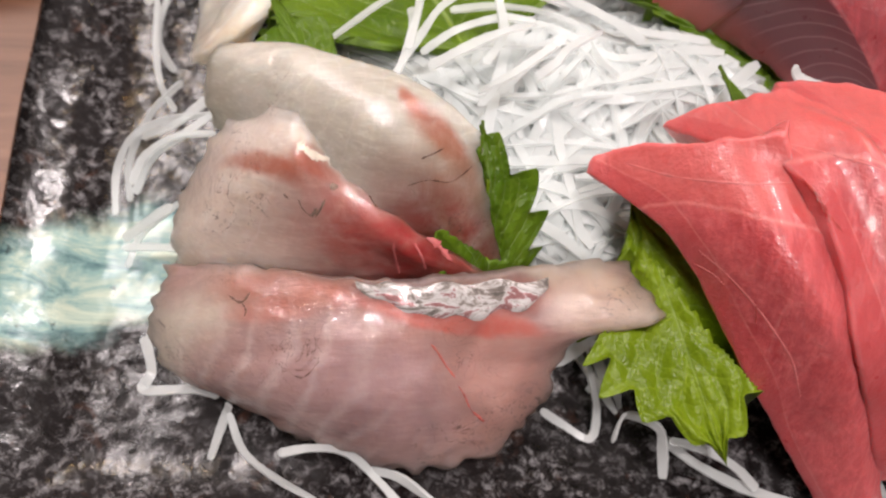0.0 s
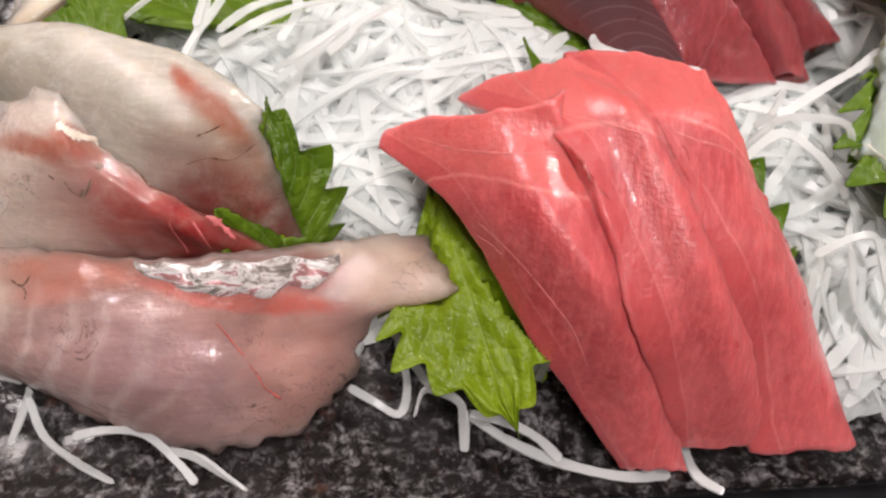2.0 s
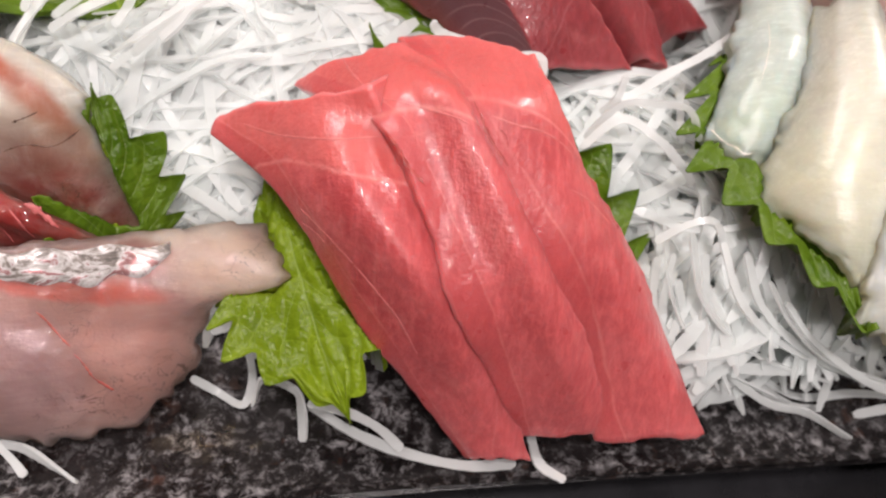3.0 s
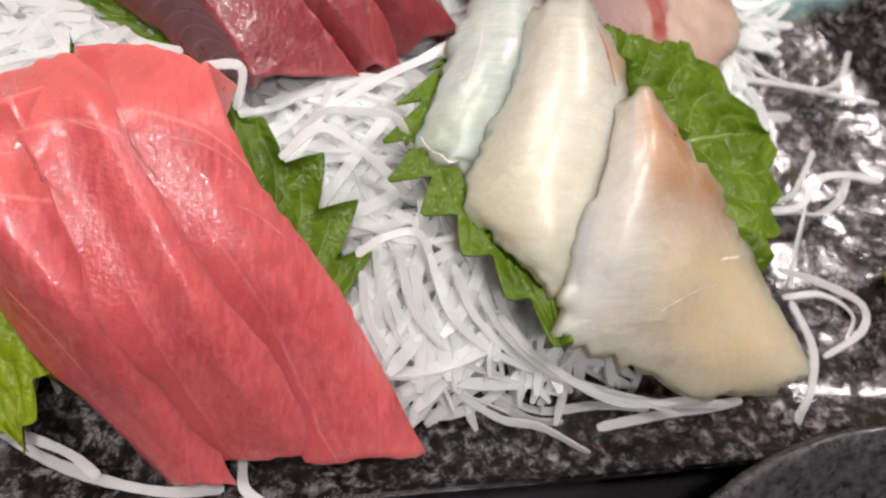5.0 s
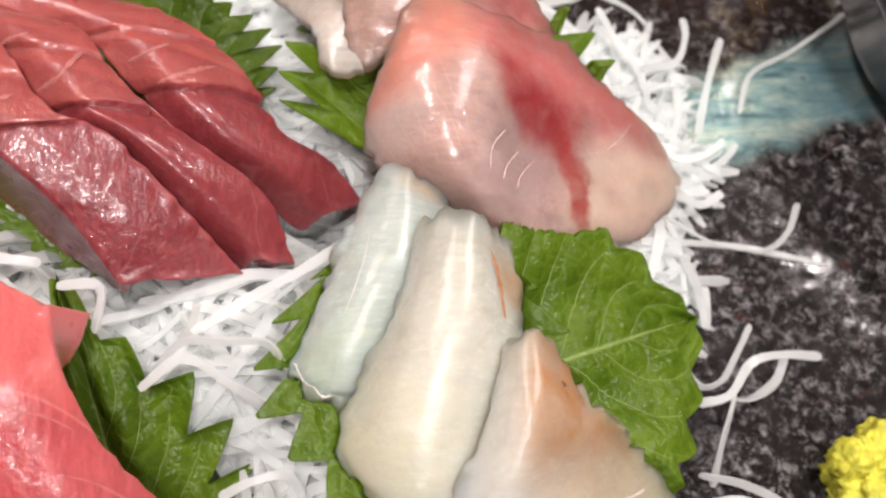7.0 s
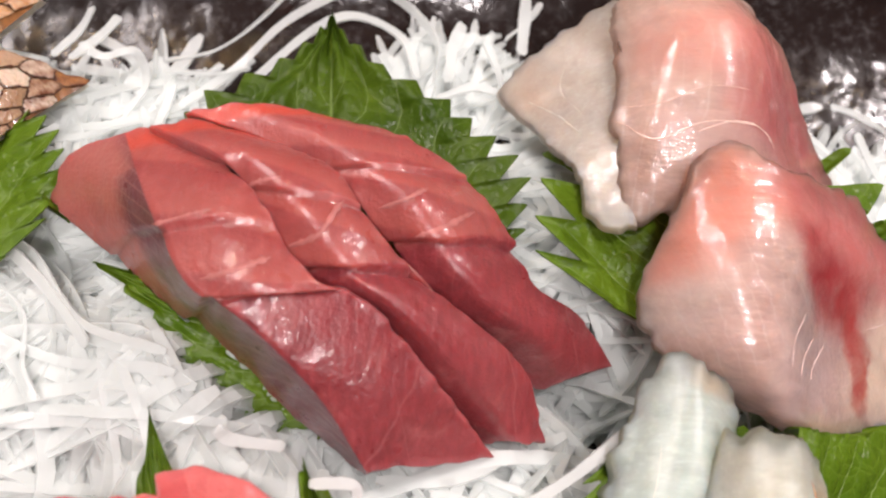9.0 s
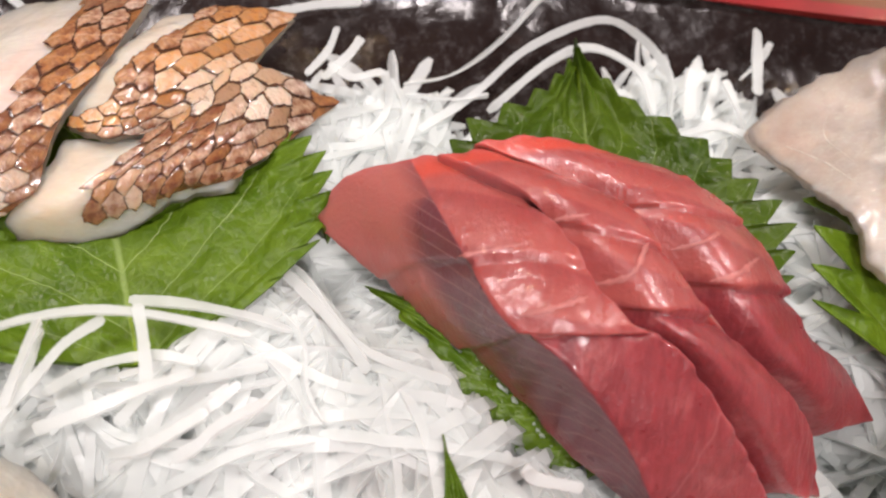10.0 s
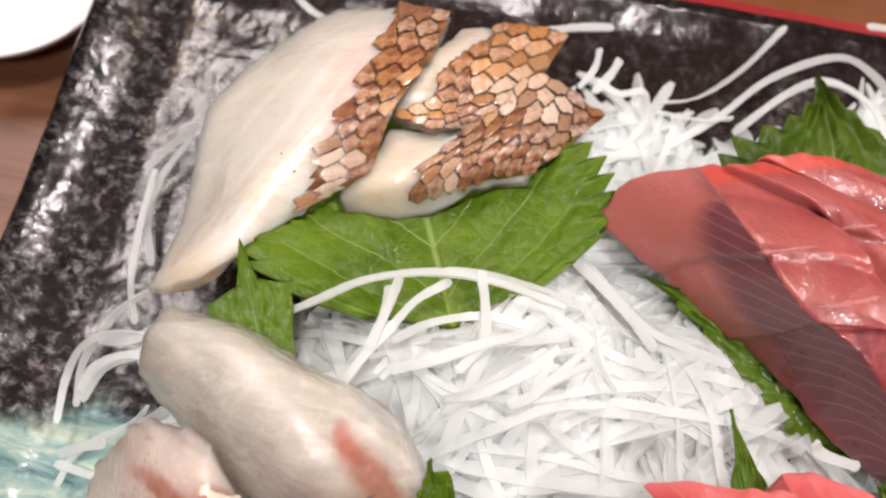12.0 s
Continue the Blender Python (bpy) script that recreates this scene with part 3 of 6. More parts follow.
M_WHITE = plain("white_porcelain", (0.78, 0.76, 0.75), 0.2, 0.04, 40, 0, 0.4, 0.02)
M_WALL = plain("wall_plaster", (0.14, 0.12, 0.105), 0.8, 0.08, 6)
M_CEIL = plain("ceiling_paint", (0.12, 0.11, 0.10), 0.8, 0.05, 5)


# ---- building ----
def solid(name, verts, faces, material, parent=None, label="", uvs=None, smooth=True, flat=()):
    """One mesh object whose origin is the middle of its base."""
    v = np.asarray(verts, float)
    base = np.array([(v[:, 0].min() + v[:, 0].max()) / 2, (v[:, 1].min() + v[:, 1].max()) / 2, v[:, 2].min()])
    off = np.array(parent.matrix_world.translation) if parent else np.zeros(3)
    me = bpy.data.meshes.new(name)
    me.from_pydata([tuple(p) for p in v - base], [], faces)
    if uvs is not None:
        lay = me.uv_layers.new(name="UVMap")
        idx = np.empty(len(me.loops), int)
        me.loops.foreach_get("vertex_index", idx)
        lay.data.foreach_set("uv", np.asarray(uvs, np.float32)[idx].ravel())
    if smooth:
        me.polygons.foreach_set("use_smooth", [True] * len(me.polygons))
    me.materials.append(material)
    me.update()
    ob = new(name, me)
    ob.matrix_world = Matrix.Translation(base)
    if parent:
        ob.parent = parent
        ob.matrix_local = Matrix.Translation(base - off)
    if label:
        tagged(ob, label)
    bpy.context.view_layer.update()
    return ob


def part(name, bm, material, parent, label=""):
    """Links a bmesh, in world places, as one mesh under a thing or a part."""
    bm.verts.ensure_lookup_table()
    bm.verts.index_update()
    verts = [v.co[:] for v in bm.verts]
    faces = [[v.index for v in f.verts] for f in bm.faces]
    bm.free()
    return solid(name, verts, faces, material, parent, label)


def holder(name, place):
    ob = new(name)
    ob.matrix_world = Matrix.Translation(place)
    ob.empty_display_size = 0.01
    bpy.context.view_layer.update()
    return ob


def spline(pts, at):
    """Catmull-Rom through pts (first axis) at the runs 0 to 1."""
    p = np.asarray(pts, float)
    n = len(p)
    p = np.concatenate([2 * p[:1] - p[1:2], p, 2 * p[-1:] - p[-2:-1]])
    x = np.clip(np.asarray(at), 0, 1) * (n - 1)
    i = np.minimum(x.astype(int), n - 2)
    f = (x - i).reshape((-1,) + (1,) * (p.ndim - 1))
    a, b, c, d = p[i], p[i + 1], p[i + 2], p[i + 3]
    return 0.5 * (2 * b + (c - a) * f + (2 * a - 5 * b + 4 * c - d) * f**2 + (3 * b - a - 3 * c + d) * f**3)


ROOFS = []  # upper faces of what lies on the heaps, with what they need below


def fillet(name, cage, thick, material, label, group, cut=False, ragged=0.5, crease=0, nu=40, nv=48, score=(), seed=1):
    """A slice of fish lofted through a small cage of millimetres, thickened downwards. cut: square knife edges; else thin rounded ones."""
    net = np.array(cage, float) / 1000
    su, sv = np.linspace(0, 1, nu), np.linspace(0, 1, nv)
    su, sv = (0.35 * s + 0.65 * (0.5 - 0.5 * np.cos(np.pi * s)) for s in (su, sv))
    along = np.swapaxes(spline(net, sv), 0, 1)
    if crease:
        fold = crease / (len(along) - 1)
        su[np.argmin(abs(su - fold))] = fold
        grid = np.concatenate([spline(along[: crease + 1], su[su <= fold] / fold), spline(along[crease:], (su[su > fold] - fold) / (1 - fold))])
    else:
        grid = spline(along, su)  # nu x nv x 3
    du, dv = np.gradient(grid, axis=0), np.gradient(grid, axis=1)
    nor = np.cross(du, dv)
    nor /= np.linalg.norm(nor, axis=2, keepdims=True) + 1e-12
    if nor[:, :, 2].mean() < 0:
        nor = -nor
    wide = np.linalg.norm(np.diff(grid, axis=0), axis=2).sum(0).mean()
    long = np.linalg.norm(np.diff(grid, axis=1), axis=2).sum(1).mean()
    eu, ev = np.minimum(su, 1 - su)[:, None] * wide, np.minimum(sv, 1 - sv)[None] * long
    edge = np.minimum(eu, ev) * np.ones((nu, nv))
    # knife wobble on the face, tears at the rim
    wob = np.array([[noise.noise(Vector(p) * 90 + Vector((seed * 7, 0, 0))) for p in row] for row in grid])
    fine = np.array([[noise.noise(Vector(p) * 420 + Vector((0, seed * 5, 0))) for p in row] for row in grid])
    grid = grid + nor * ((0.0003 if cut else 0.0005) * wob + (0.00008 if cut else 0.00018) * fine)[:, :, None]
    tear = np.clip(1 - edge / 0.003, 0, 1)[:, :, None]
    mid = grid.mean((0, 1))
    out = grid - mid
    out /= np.linalg.norm(out, axis=2, keepdims=True) + 1e-9
    grid = grid + tear * out * (fine * 0.0017 * ragged + wob * 0.0013 * ragged)[:, :, None]
    r = 0.0006 if cut else 0.0011
    drop = np.where(edge < r, r - np.sqrt(np.maximum(r * r - (r - edge) ** 2, 0)), 0)
    top = grid - nor * drop[:, :, None]
    for at, slant, deep in score:
        gap = (sv[None] - at - slant * (su[:, None] - 0.5)) * long
        top = top - nor * (deep * np.where(gap > 0, np.exp(-gap / 0.0035), np.exp(-((gap / 0.00035) ** 2))))[:, :, None]
    full = np.full((nu, nv), thick)
    if not cut:
        full = thick * (0.12 + 0.88 * np.clip((edge - 0.0010) / (1.3 * thick), 0, 1) ** 0.6)
    low = grid - nor * full[:, :, None]
    low[:, :, 2] = np.minimum(low[:, :, 2], top[:, :, 2] - 0.0003)
    low[:, :, 2] = np.maximum(low[:, :, 2], np.minimum(top[:, :, 2] - 0.0006, -0.002))
    idx = np.arange(nu * nv).reshape(nu, nv)
    verts = [top.reshape(-1, 3), low.reshape(-1, 3)]
    uv = np.stack(np.meshgrid(su, sv, indexing="ij"), 2).reshape(-1, 2)
    uvs = [uv, uv]
    q = np.stack([idx[:-1, :-1], idx[1:, :-1], idx[1:, 1:], idx[:-1, 1:]], -1).reshape(-1, 4)
    if np.cross(du, dv)[:, :, 2].mean() < 0:
        q = q[:, ::-1]
    faces = q.tolist() + (q[:, ::-1] + nu * nv).tolist()
    ring = np.concatenate([idx[:, 0], idx[-1, 1:], idx[-2::-1, -1], idx[0, -2:0:-1]])
    n0 = 2 * nu * nv
    a, b = top.reshape(-1, 3)[ring], low.reshape(-1, 3)[ring]
    m = (a + b) / 2 + (0 if cut else 0.0002) * out.reshape(-1, 3)[ring]
    verts += [a, m, b]
    uvs += [uv[ring]] * 3
    k = len(ring)
    for j in range(k):
        j2 = (j + 1) % k
        faces += [(n0 + j, n0 + j2, n0 + k + j2, n0 + k + j), (n0 + k + j, n0 + k + j2, n0 + 2 * k + j2, n0 + 2 * k + j)]
    ob = solid(name, np.concatenate(verts), faces, material, None, "", np.concatenate(uvs))
    tagged(ob, label, "sashimi", group)
    ROOFS.append((top.reshape(-1, 3), q, thick + 0.0012))
    ob_data[ob.name] = (grid, nor)
    return ob


ob_data = {}


def leaf_shape(s, power=0.56, point=0.72):
    return np.clip(np.sin(np.pi * np.clip(s, 0, 1) ** power), 0, 1) ** 1.15 * (1 - point * np.clip((s - 0.62) / 0.38, 0, 1))


def shiso_leaf(base, tip, width, facing, label, curl=0.06, cup=0.10, teeth=11, pale=False, seed=1, tooth=0.20, free=1.1, ripple=1.0, power=0.56, point=0.72, deep=False):
    """A serrated, quilted leaf from base to tip (millimetres), its upper side facing the given way."""
    base, tip = np.array(base, float) / 1000, np.array(tip, float) / 1000
    width /= 1000
    run = tip - base
    length = np.linalg.norm(run)
    a = run / length
    b = np.cross(a, np.array(facing, float))
    b /= np.linalg.norm(b)
    c = np.cross(b, a)
    per, nw = max(12, 60 // teeth), 45
    ns = teeth * per + 1
    s = np.linspace(0, 1, ns)
    w = np.linspace(-1, 1, nw)
    w = np.sign(w) * (1 - (1 - np.abs(w)) ** 1.35)
    S, Wg = np.meshgrid(s, w, indexing="ij")
    rnd = random.Random(seed)
    phase = {-1: rnd.random() * 0.5, 1: rnd.random() * 0.5}
    hw = leaf_shape(S, power, point) * width / 2
    saw = np.zeros_like(S)
    for sgn in (-1, 1):
        f = (s * teeth + phase[sgn]) % 1.0
        k = np.floor(s * teeth + phase[sgn])
        size = 0.75 + 0.5 * np.array([rnd.random() for _ in range(teeth + 3)])[k.astype(int)]
        tooth_run = np.where(f < 0.68, (f / 0.68) ** 1.05, ((1 - f) / 0.32) ** 0.75)
        saw[:, (w * sgn) > 0] = (tooth_run * size)[:, None]
    fall = np.clip((np.abs(Wg) - 0.60) / 0.40, 0, 1) ** 1.4
    half = hw * (1 - tooth * fall * 0.6 + tooth * saw * fall)
    ahead = saw * fall * tooth * width * 0.20
    lane = ((S - 0.42 * np.abs(Wg)) * 7.0) % 1.0
    groove = np.exp(-(((lane - 0.5) / 0.09) ** 2)) * np.clip(np.abs(Wg) * 6, 0, 1) * np.clip((1 - np.abs(Wg)) * 4, 0, 1)
    midrib = np.exp(-((Wg * hw / 0.0011) ** 2))
    quilt = np.cos((lane - 0.5) * 2 * np.pi) * -0.00018 * np.clip((1 - np.abs(Wg)) * 3, 0, 1)
    wavy = np.array([[noise.noise(Vector((x * 2.2 + seed * 3.1, y * 3.0, seed * 1.7))) for y in w] for x in s])
    up = curl * length * np.sin(np.pi * S) + cup * hw * Wg**2 + ripple * (quilt - 0.00025 * groove - 0.0006 * midrib) + wavy * 0.0022 * ripple * min(1.0, width / 0.045)
    pts = base + (S * length + ahead)[..., None] * a + (Wg * half)[..., None] * b + up[..., None] * c
    for row, at in zip(pts, s):
        for p in row if at < free else ():
            lid = 1.0
            for tree, need in FISH:
                hit = tree.ray_cast(Vector((p[0], p[1], 0.1)), Vector((0, 0, -1)))
                if hit[0] is not None:
                    lid = min(lid, hit[0].z - need)
            p[2] = max(min(p[2], lid), -0.0035)
    if c[2] < 0:
        c = -c
    n = ns * nw
    under = pts - 0.00035 * c
    idx = np.arange(n).reshape(ns, nw)
    q = np.stack([idx[:-1, :-1], idx[1:, :-1], idx[1:, 1:], idx[:-1, 1:]], -1).reshape(-1, 4)
    faces = q[:, ::-1].tolist() + (q + n).tolist()
    ring = np.concatenate([idx[:, 0], idx[-1, 1:], idx[-2::-1, -1], idx[0, -2:0:-1]])
    for j in range(len(ring)):
        j2 = (j + 1) % len(ring)
        faces.append((ring[j], ring[j2], ring[j2] + n, ring[j] + n))
    uv = np.stack([(Wg + 1) / 2, S], 2).reshape(-1, 2)
    root = holder("shiso_leaf", tuple(base))
    tagged(root, label, "leaf", "shiso leaves under the fish")
    solid("blade", np.concatenate([pts.reshape(-1, 3), under.reshape(-1, 3)]), faces, M_LEAF_PALE if pale else M_LEAF_DARK if deep else M_LEAF, root, "", np.concatenate([uv, uv]))
    # raised midrib on the under side
    vein = pts[: int(ns * 0.92), nw // 2] - 0.0006 * c
    rib_v, rib_f = tube(vein, np.linspace(0.0008, 0.0002, len(vein)), 6)
    solid("midrib", rib_v, rib_f, M_LEAF_PALE, root)
    ROOFS.append((pts.reshape(-1, 3), q, 0.0016))
    return root


def tube(path, radii, sides=6):
    path = np.asarray(path, float)
    t = np.gradient(path, axis=0)
    t /= np.linalg.norm(t, axis=1)[:, None] + 1e-12
    ref = np.array([0, 0, 1.0])
    x = np.cross(t, ref)
    x /= np.linalg.norm(x, axis=1)[:, None] + 1e-9
    y = np.cross(x, t)
    an = np.linspace(0, 2 * np.pi, sides, endpoint=False)
    v = path[:, None] + np.asarray(radii).reshape(-1, 1, 1) * (np.cos(an)[None, :, None] * x[:, None] + np.sin(an)[None, :, None] * y[:, None])
    n = len(path)
    faces = [(i * sides + j, i * sides + (j + 1) % sides, (i + 1) * sides + (j + 1) % sides, (i + 1) * sides + j) for i in range(n - 1) for j in range(sides)]
    faces += [tuple(range(sides))[::-1], tuple(range((n - 1) * sides, n * sides))]
    return v.reshape(-1, 3), faces


def ribbon(path, wide, high, turn, twist):
    """A shred of rectangular section along a path."""
    path = np.asarray(path, float)
    n = len(path)
    t = np.gradient(path, axis=0)
    t /= np.linalg.norm(t, axis=1)[:, None] + 1e-12
    x = np.cross(t, np.array([0, 0, 1.0]))
    x /= np.linalg.norm(x, axis=1)[:, None] + 1e-9
    y = np.cross(x, t)
    an = turn + twist * np.linspace(0, 1, n)
    p = np.cos(an)[:, None] * x + np.sin(an)[:, None] * y
    q = -np.sin(an)[:, None] * x + np.cos(an)[:, None] * y
    taper = np.ones(n)
    taper *= 1 + 0.10 * np.sin(np.arange(n) * 0.35 + turn * 9) + 0.04 * np.sin(np.arange(n) * 1.9 + twist * 7)
    taper[0], taper[-1] = 0.6, 0.5
    w, h = (wide / 2 * taper)[:, None], (high / 2 * taper)[:, None]
    ring = [p * w + q * h, -p * w + q * h, -p * w - q * h, p * w - q * h]
    v = np.stack([path + r for r in ring], 1).reshape(-1, 3)
    k = 4
    faces = [(i * k + j, (i + 1) * k + j, (i + 1) * k + (j + 1) % k, i * k + (j + 1) % k) for i in range(n - 1) for j in range(k)]
    faces += [tuple(range(k)), tuple(range((n - 1) * k, n * k))[::-1]]
    return v, faces


# ---- the setting ----
def box_mesh(x0, x1, y0, y1, z0, z1):
    v = [(x, y, z) for z in (z0, z1) for y in (y0, y1) for x in (x0, x1)]
    f = [(0, 2, 3, 1), (4, 5, 7, 6), (0, 1, 5, 4), (2, 6, 7, 3), (0, 4, 6, 2), (1, 3, 7, 5)]
    return v, f


TABLE = -0.019
v, f = box_mesh(-0.95, 0.75, -0.55, 0.65, TABLE - 0.03, TABLE)
tagged(solid("dining_table", v, f, M_WOOD, smooth=False), "brown wooden dining table under the platter", "table")
FLOOR = TABLE - 0.72
for lx in (-0.88, 0.68):
    for ly in (-0.48, 0.58):
        tbl = bpy.data.objects["dining_table"]
        v, f = box_mesh(lx - 0.03, lx + 0.03, ly - 0.03, ly + 0.03, FLOOR, TABLE - 0.03)
        solid("leg", v, f, M_WOOD, tbl, smooth=False)
for nm, dims, mt in (("floor", (-2.2, 2.2, -2.2, 2.4, FLOOR - 0.1, FLOOR), M_WALL), ("ceiling", (-2.2, 2.2, -2.2, 2.4, 2.2, 2.3), M_CEIL),
                     ("wall_north", (-2.2, 2.2, 2.4, 2.5, FLOOR, 2.2), M_WALL), ("wall_south", (-2.2, 2.2, -2.3, -2.2, FLOOR, 2.2), M_WALL),
                     ("wall_east", (2.2, 2.3, -2.2, 2.4, FLOOR, 2.2), M_WALL), ("wall_west", (-2.3, -2.2, -2.2, 2.4, FLOOR, 2.2), M_WALL)):
    v, f = box_mesh(*dims)
    tagged(solid(nm, v, f, mt, smooth=False), "plain plastered " + nm.split("_")[0] + " of the dining room", nm.split("_")[0], kind="structure")

# the platter
PX0, PX1, PY0, PY1 = -0.1965, 0.113, -0.0745, 0.094


def plate_height(x, y):
    """Upper face of the platter: a shallow trough with lifted, uneven edges."""
    d = min(x - PX0, PX1 - x, y - PY0, PY1 - y)
    lift = max(0.0, 1 - d / 0.016)
    z = -0.0045 + 0.0052 * lift**2 - 0.0035 * max(0.0, (-0.14 - x) / 0.05) ** 0.5 * (1 - lift)
    return z + 0.0009 * noise.noise(Vector((x * 24, y * 24, 0.3))) + 0.0004 * noise.noise(Vector((x * 80, y * 80, 4)))


def build_plate():
    nx, ny, cr = 150, 84, 0.016
    xs, ys = np.linspace(-1, 1, nx), np.linspace(-1, 1, ny)
    cx, cy, hx, hy = (PX0 + PX1) / 2, (PY0 + PY1) / 2, (PX1 - PX0) / 2, (PY1 - PY0) / 2
    top = []
    for x in xs:
        for y in ys:
            px, py = x * hx, y * hy
            ox, oy = max(0, abs(px) - (hx - cr)), max(0, abs(py) - (hy - cr))
            if ox and oy and math.hypot(ox, oy) > cr:
                m = cr / math.hypot(ox, oy)
                px, py = math.copysign(hx - cr + ox * m, px), math.copysign(hy - cr + oy * m, py)
            wob = 0.0011 * noise.noise(Vector((px * 18, py * 18, 2)))
            edge = max(abs(x), abs(y)) ** 6
            px, py = px + wob * edge * (abs(x) > 0.9) * math.copysign(1, x), py + wob * edge * (abs(y) > 0.9) * math.copysign(1, y)
            top.append((cx + px, cy + py, plate_height(cx + px, cy + py)))
    top = np.array(top)
    idx = np.arange(nx * ny).reshape(nx, ny)
    q = np.stack([idx[:-1, :-1], idx[1:, :-1], idx[1:, 1:], idx[:-1, 1:]], -1).reshape(-1, 4)
    ring = np.concatenate([idx[:, 0], idx[-1, 1:], idx[-2::-1, -1], idx[0, -2:0:-1]])
    faces, verts, last = q.tolist(), [top], ring
    count = len(top)
    mid = np.array([cx, cy])
    for out, down in ((1.004, 0.0006), (1.006, 0.0022), (1.0, 0.0045), (0.96, 0.009), (0.9, 0.0125)):
        r = top[ring].copy()
        r[:, :2] = mid + (r[:, :2] - mid) * out
        r[:, 2] = down if down < 0 else r[:, 2] - down
        ids = np.arange(count, count + len(ring))
        n = len(ring)
        faces += [(last[j], ids[j], ids[(j + 1) % n], last[(j + 1) % n])[::-1] for j in range(n)]
        verts.append(r)
        last, count = ids, count + n
    faces.append(tuple(last))
    root = holder("serving_platter", (cx, cy, TABLE))
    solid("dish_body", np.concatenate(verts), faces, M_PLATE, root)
    fv, ff = [], []
    for f_out, f_z in ((0.90, -0.0140), (0.885, -0.0165), (0.88, TABLE), (0.85, TABLE), (0.845, -0.0140)):
        n = len(ring)
        fv += [(mid[0] + (p[0] - mid[0]) * f_out, mid[1] + (p[1] - mid[1]) * f_out, f_z) for p in top[ring]]
    for r in range(4):
        ff += [(r * n + j, (r + 1) * n + j, (r + 1) * n + (j + 1) % n, r * n + (j + 1) % n) for j in range(n)]
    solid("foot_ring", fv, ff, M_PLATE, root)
    tagged(root, "black speckled glazed platter with a pale celadon brush stroke", "plate")


build_plate()

# ---- sashimi ----
TUNA = "red tuna slices leaning on the daikon"
b3 = fillet("tuna_slice", [
    [(-67.5, -10.5, 35), (-61.8, -9.6, 34), (-54.5, -12.5, 37.5), (-47.8, -17.1, 40)],
    [(-62.5, -28.5, 42), (-55, -26, 42.5), (-49.5, -26, 42), (-44.6, -26.5, 40)],
    [(-57.5, -38.5, 39), (-48.5, -36.5, 39), (-44.5, -34.5, 38), (-39.9, -35.8, 34)],
    [(-50.5, -50.5, 30), (-41.5, -47, 32), (-36, -44.5, 29.5), (-31.9, -44.3, 25)],
    [(-43, -60, 15), (-33, -57.5, 19), (-28.5, -55, 18), (-25, -54, 14)],
    [(-36.5, -69.5, 4), (-27, -70, 4), (-21, -70, 4), (-16.8, -69, 3)],
], 0.009, M_TUNA, "red raw tuna slice resting under two others", TUNA, True, 0.5, seed=3)
b2 = fillet("tuna_slice", [
    [(-84.5, -14, 27), (-79.5, -13, 31.5), (-73, -13, 35), (-67, -13, 37)],
    [(-72, -30.5, 40.5), (-68, -26, 41), (-62.5, -25.5, 43), (-58, -26, 41)],
    [(-66.5, -41.5, 38), (-62.5, -38, 39), (-57, -36.5, 41), (-52, -36, 36.5)],
    [(-62.5, -53.5, 30), (-55.5, -52, 31), (-50, -51, 33), (-45, -49.5, 28.5)],
    [(-55, -62.5, 16), (-48.5, -62, 18), (-43.5, -61, 20), (-37, -59.5, 14.5)],
    [(-49, -68.5, 4), (-45, -69, 5), (-38, -69, 5), (-31, -68.5, 2)],
], 0.009, M_TUNA, "red raw tuna slice between two others", TUNA, True, 0.5, seed=2)
b1 = fillet("tuna_slice", [
    [(-97.5, -22, 25), (-94, -19.5, 28), (-83.5, -23, 37), (-73, -25.5, 43)],
    [(-91, -29.5, 27), (-86, -29.5, 33), (-78, -32.5, 39), (-69.5, -31.5, 38.5)],
    [(-85.5, -36.5, 27), (-80, -41, 33), (-73.5, -43, 38), (-64.5, -40, 35.5)],
    [(-75.5, -52.5, 19), (-71.5, -52.5, 25), (-65.5, -53, 30), (-59.5, -52, 27.5)],
    [(-66, -62, 8), (-63.5, -61.5, 13), (-58, -62, 17), (-52, -61.5, 13.5)],
    [(-58, -70.5, 0), (-55.5, -71.5, 3), (-51, -72, 4), (-47, -72, 2)],
], 0.009, M_TUNA, "red raw tuna slice with pale sinews, top of three", TUNA, True, 0.5, seed=1)
DARK = "dark tuna slices with a scored face"
d3 = fillet("dark_tuna_slice", [
    [(-70, 40.5, 31), (-63, 42.5, 31), (-56, 43, 30), (-48.5, 42.5, 28)],
    [(-54.5, 35.5, 30), (-49, 36.5, 32), (-42, 37.5, 31), (-35, 39, 28)],
    [(-46, 29.5, 30.5), (-39, 30, 33), (-32.5, 31.5, 30), (-26.5, 33.5, 25)],
    [(-39, 21, 27.5), (-32.5, 21, 32), (-26, 24, 28), (-20.5, 26, 23)],
    [(-31.5, 14.5, 23.5), (-26.5, 15, 28), (-21.5, 17.5, 25), (-17, 19.5, 21)],
    [(-24.5, 10.5, 17), (-19, 11, 22), (-14, 13.5, 20), (-9, 16.5, 16)],
    [(-15.5, 6, 9), (-10.5, 6.5, 13), (-6.5, 8, 13), (-3.5, 9, 13)],
], 0.008, M_TUNA_DARK, "dark red tuna slice with scored surface, rearmost of three", DARK, True, 0.4, nv=170, score=((0.28, 0.05, 0.0008), (0.5, 0.06, 0.0013)), seed=4)
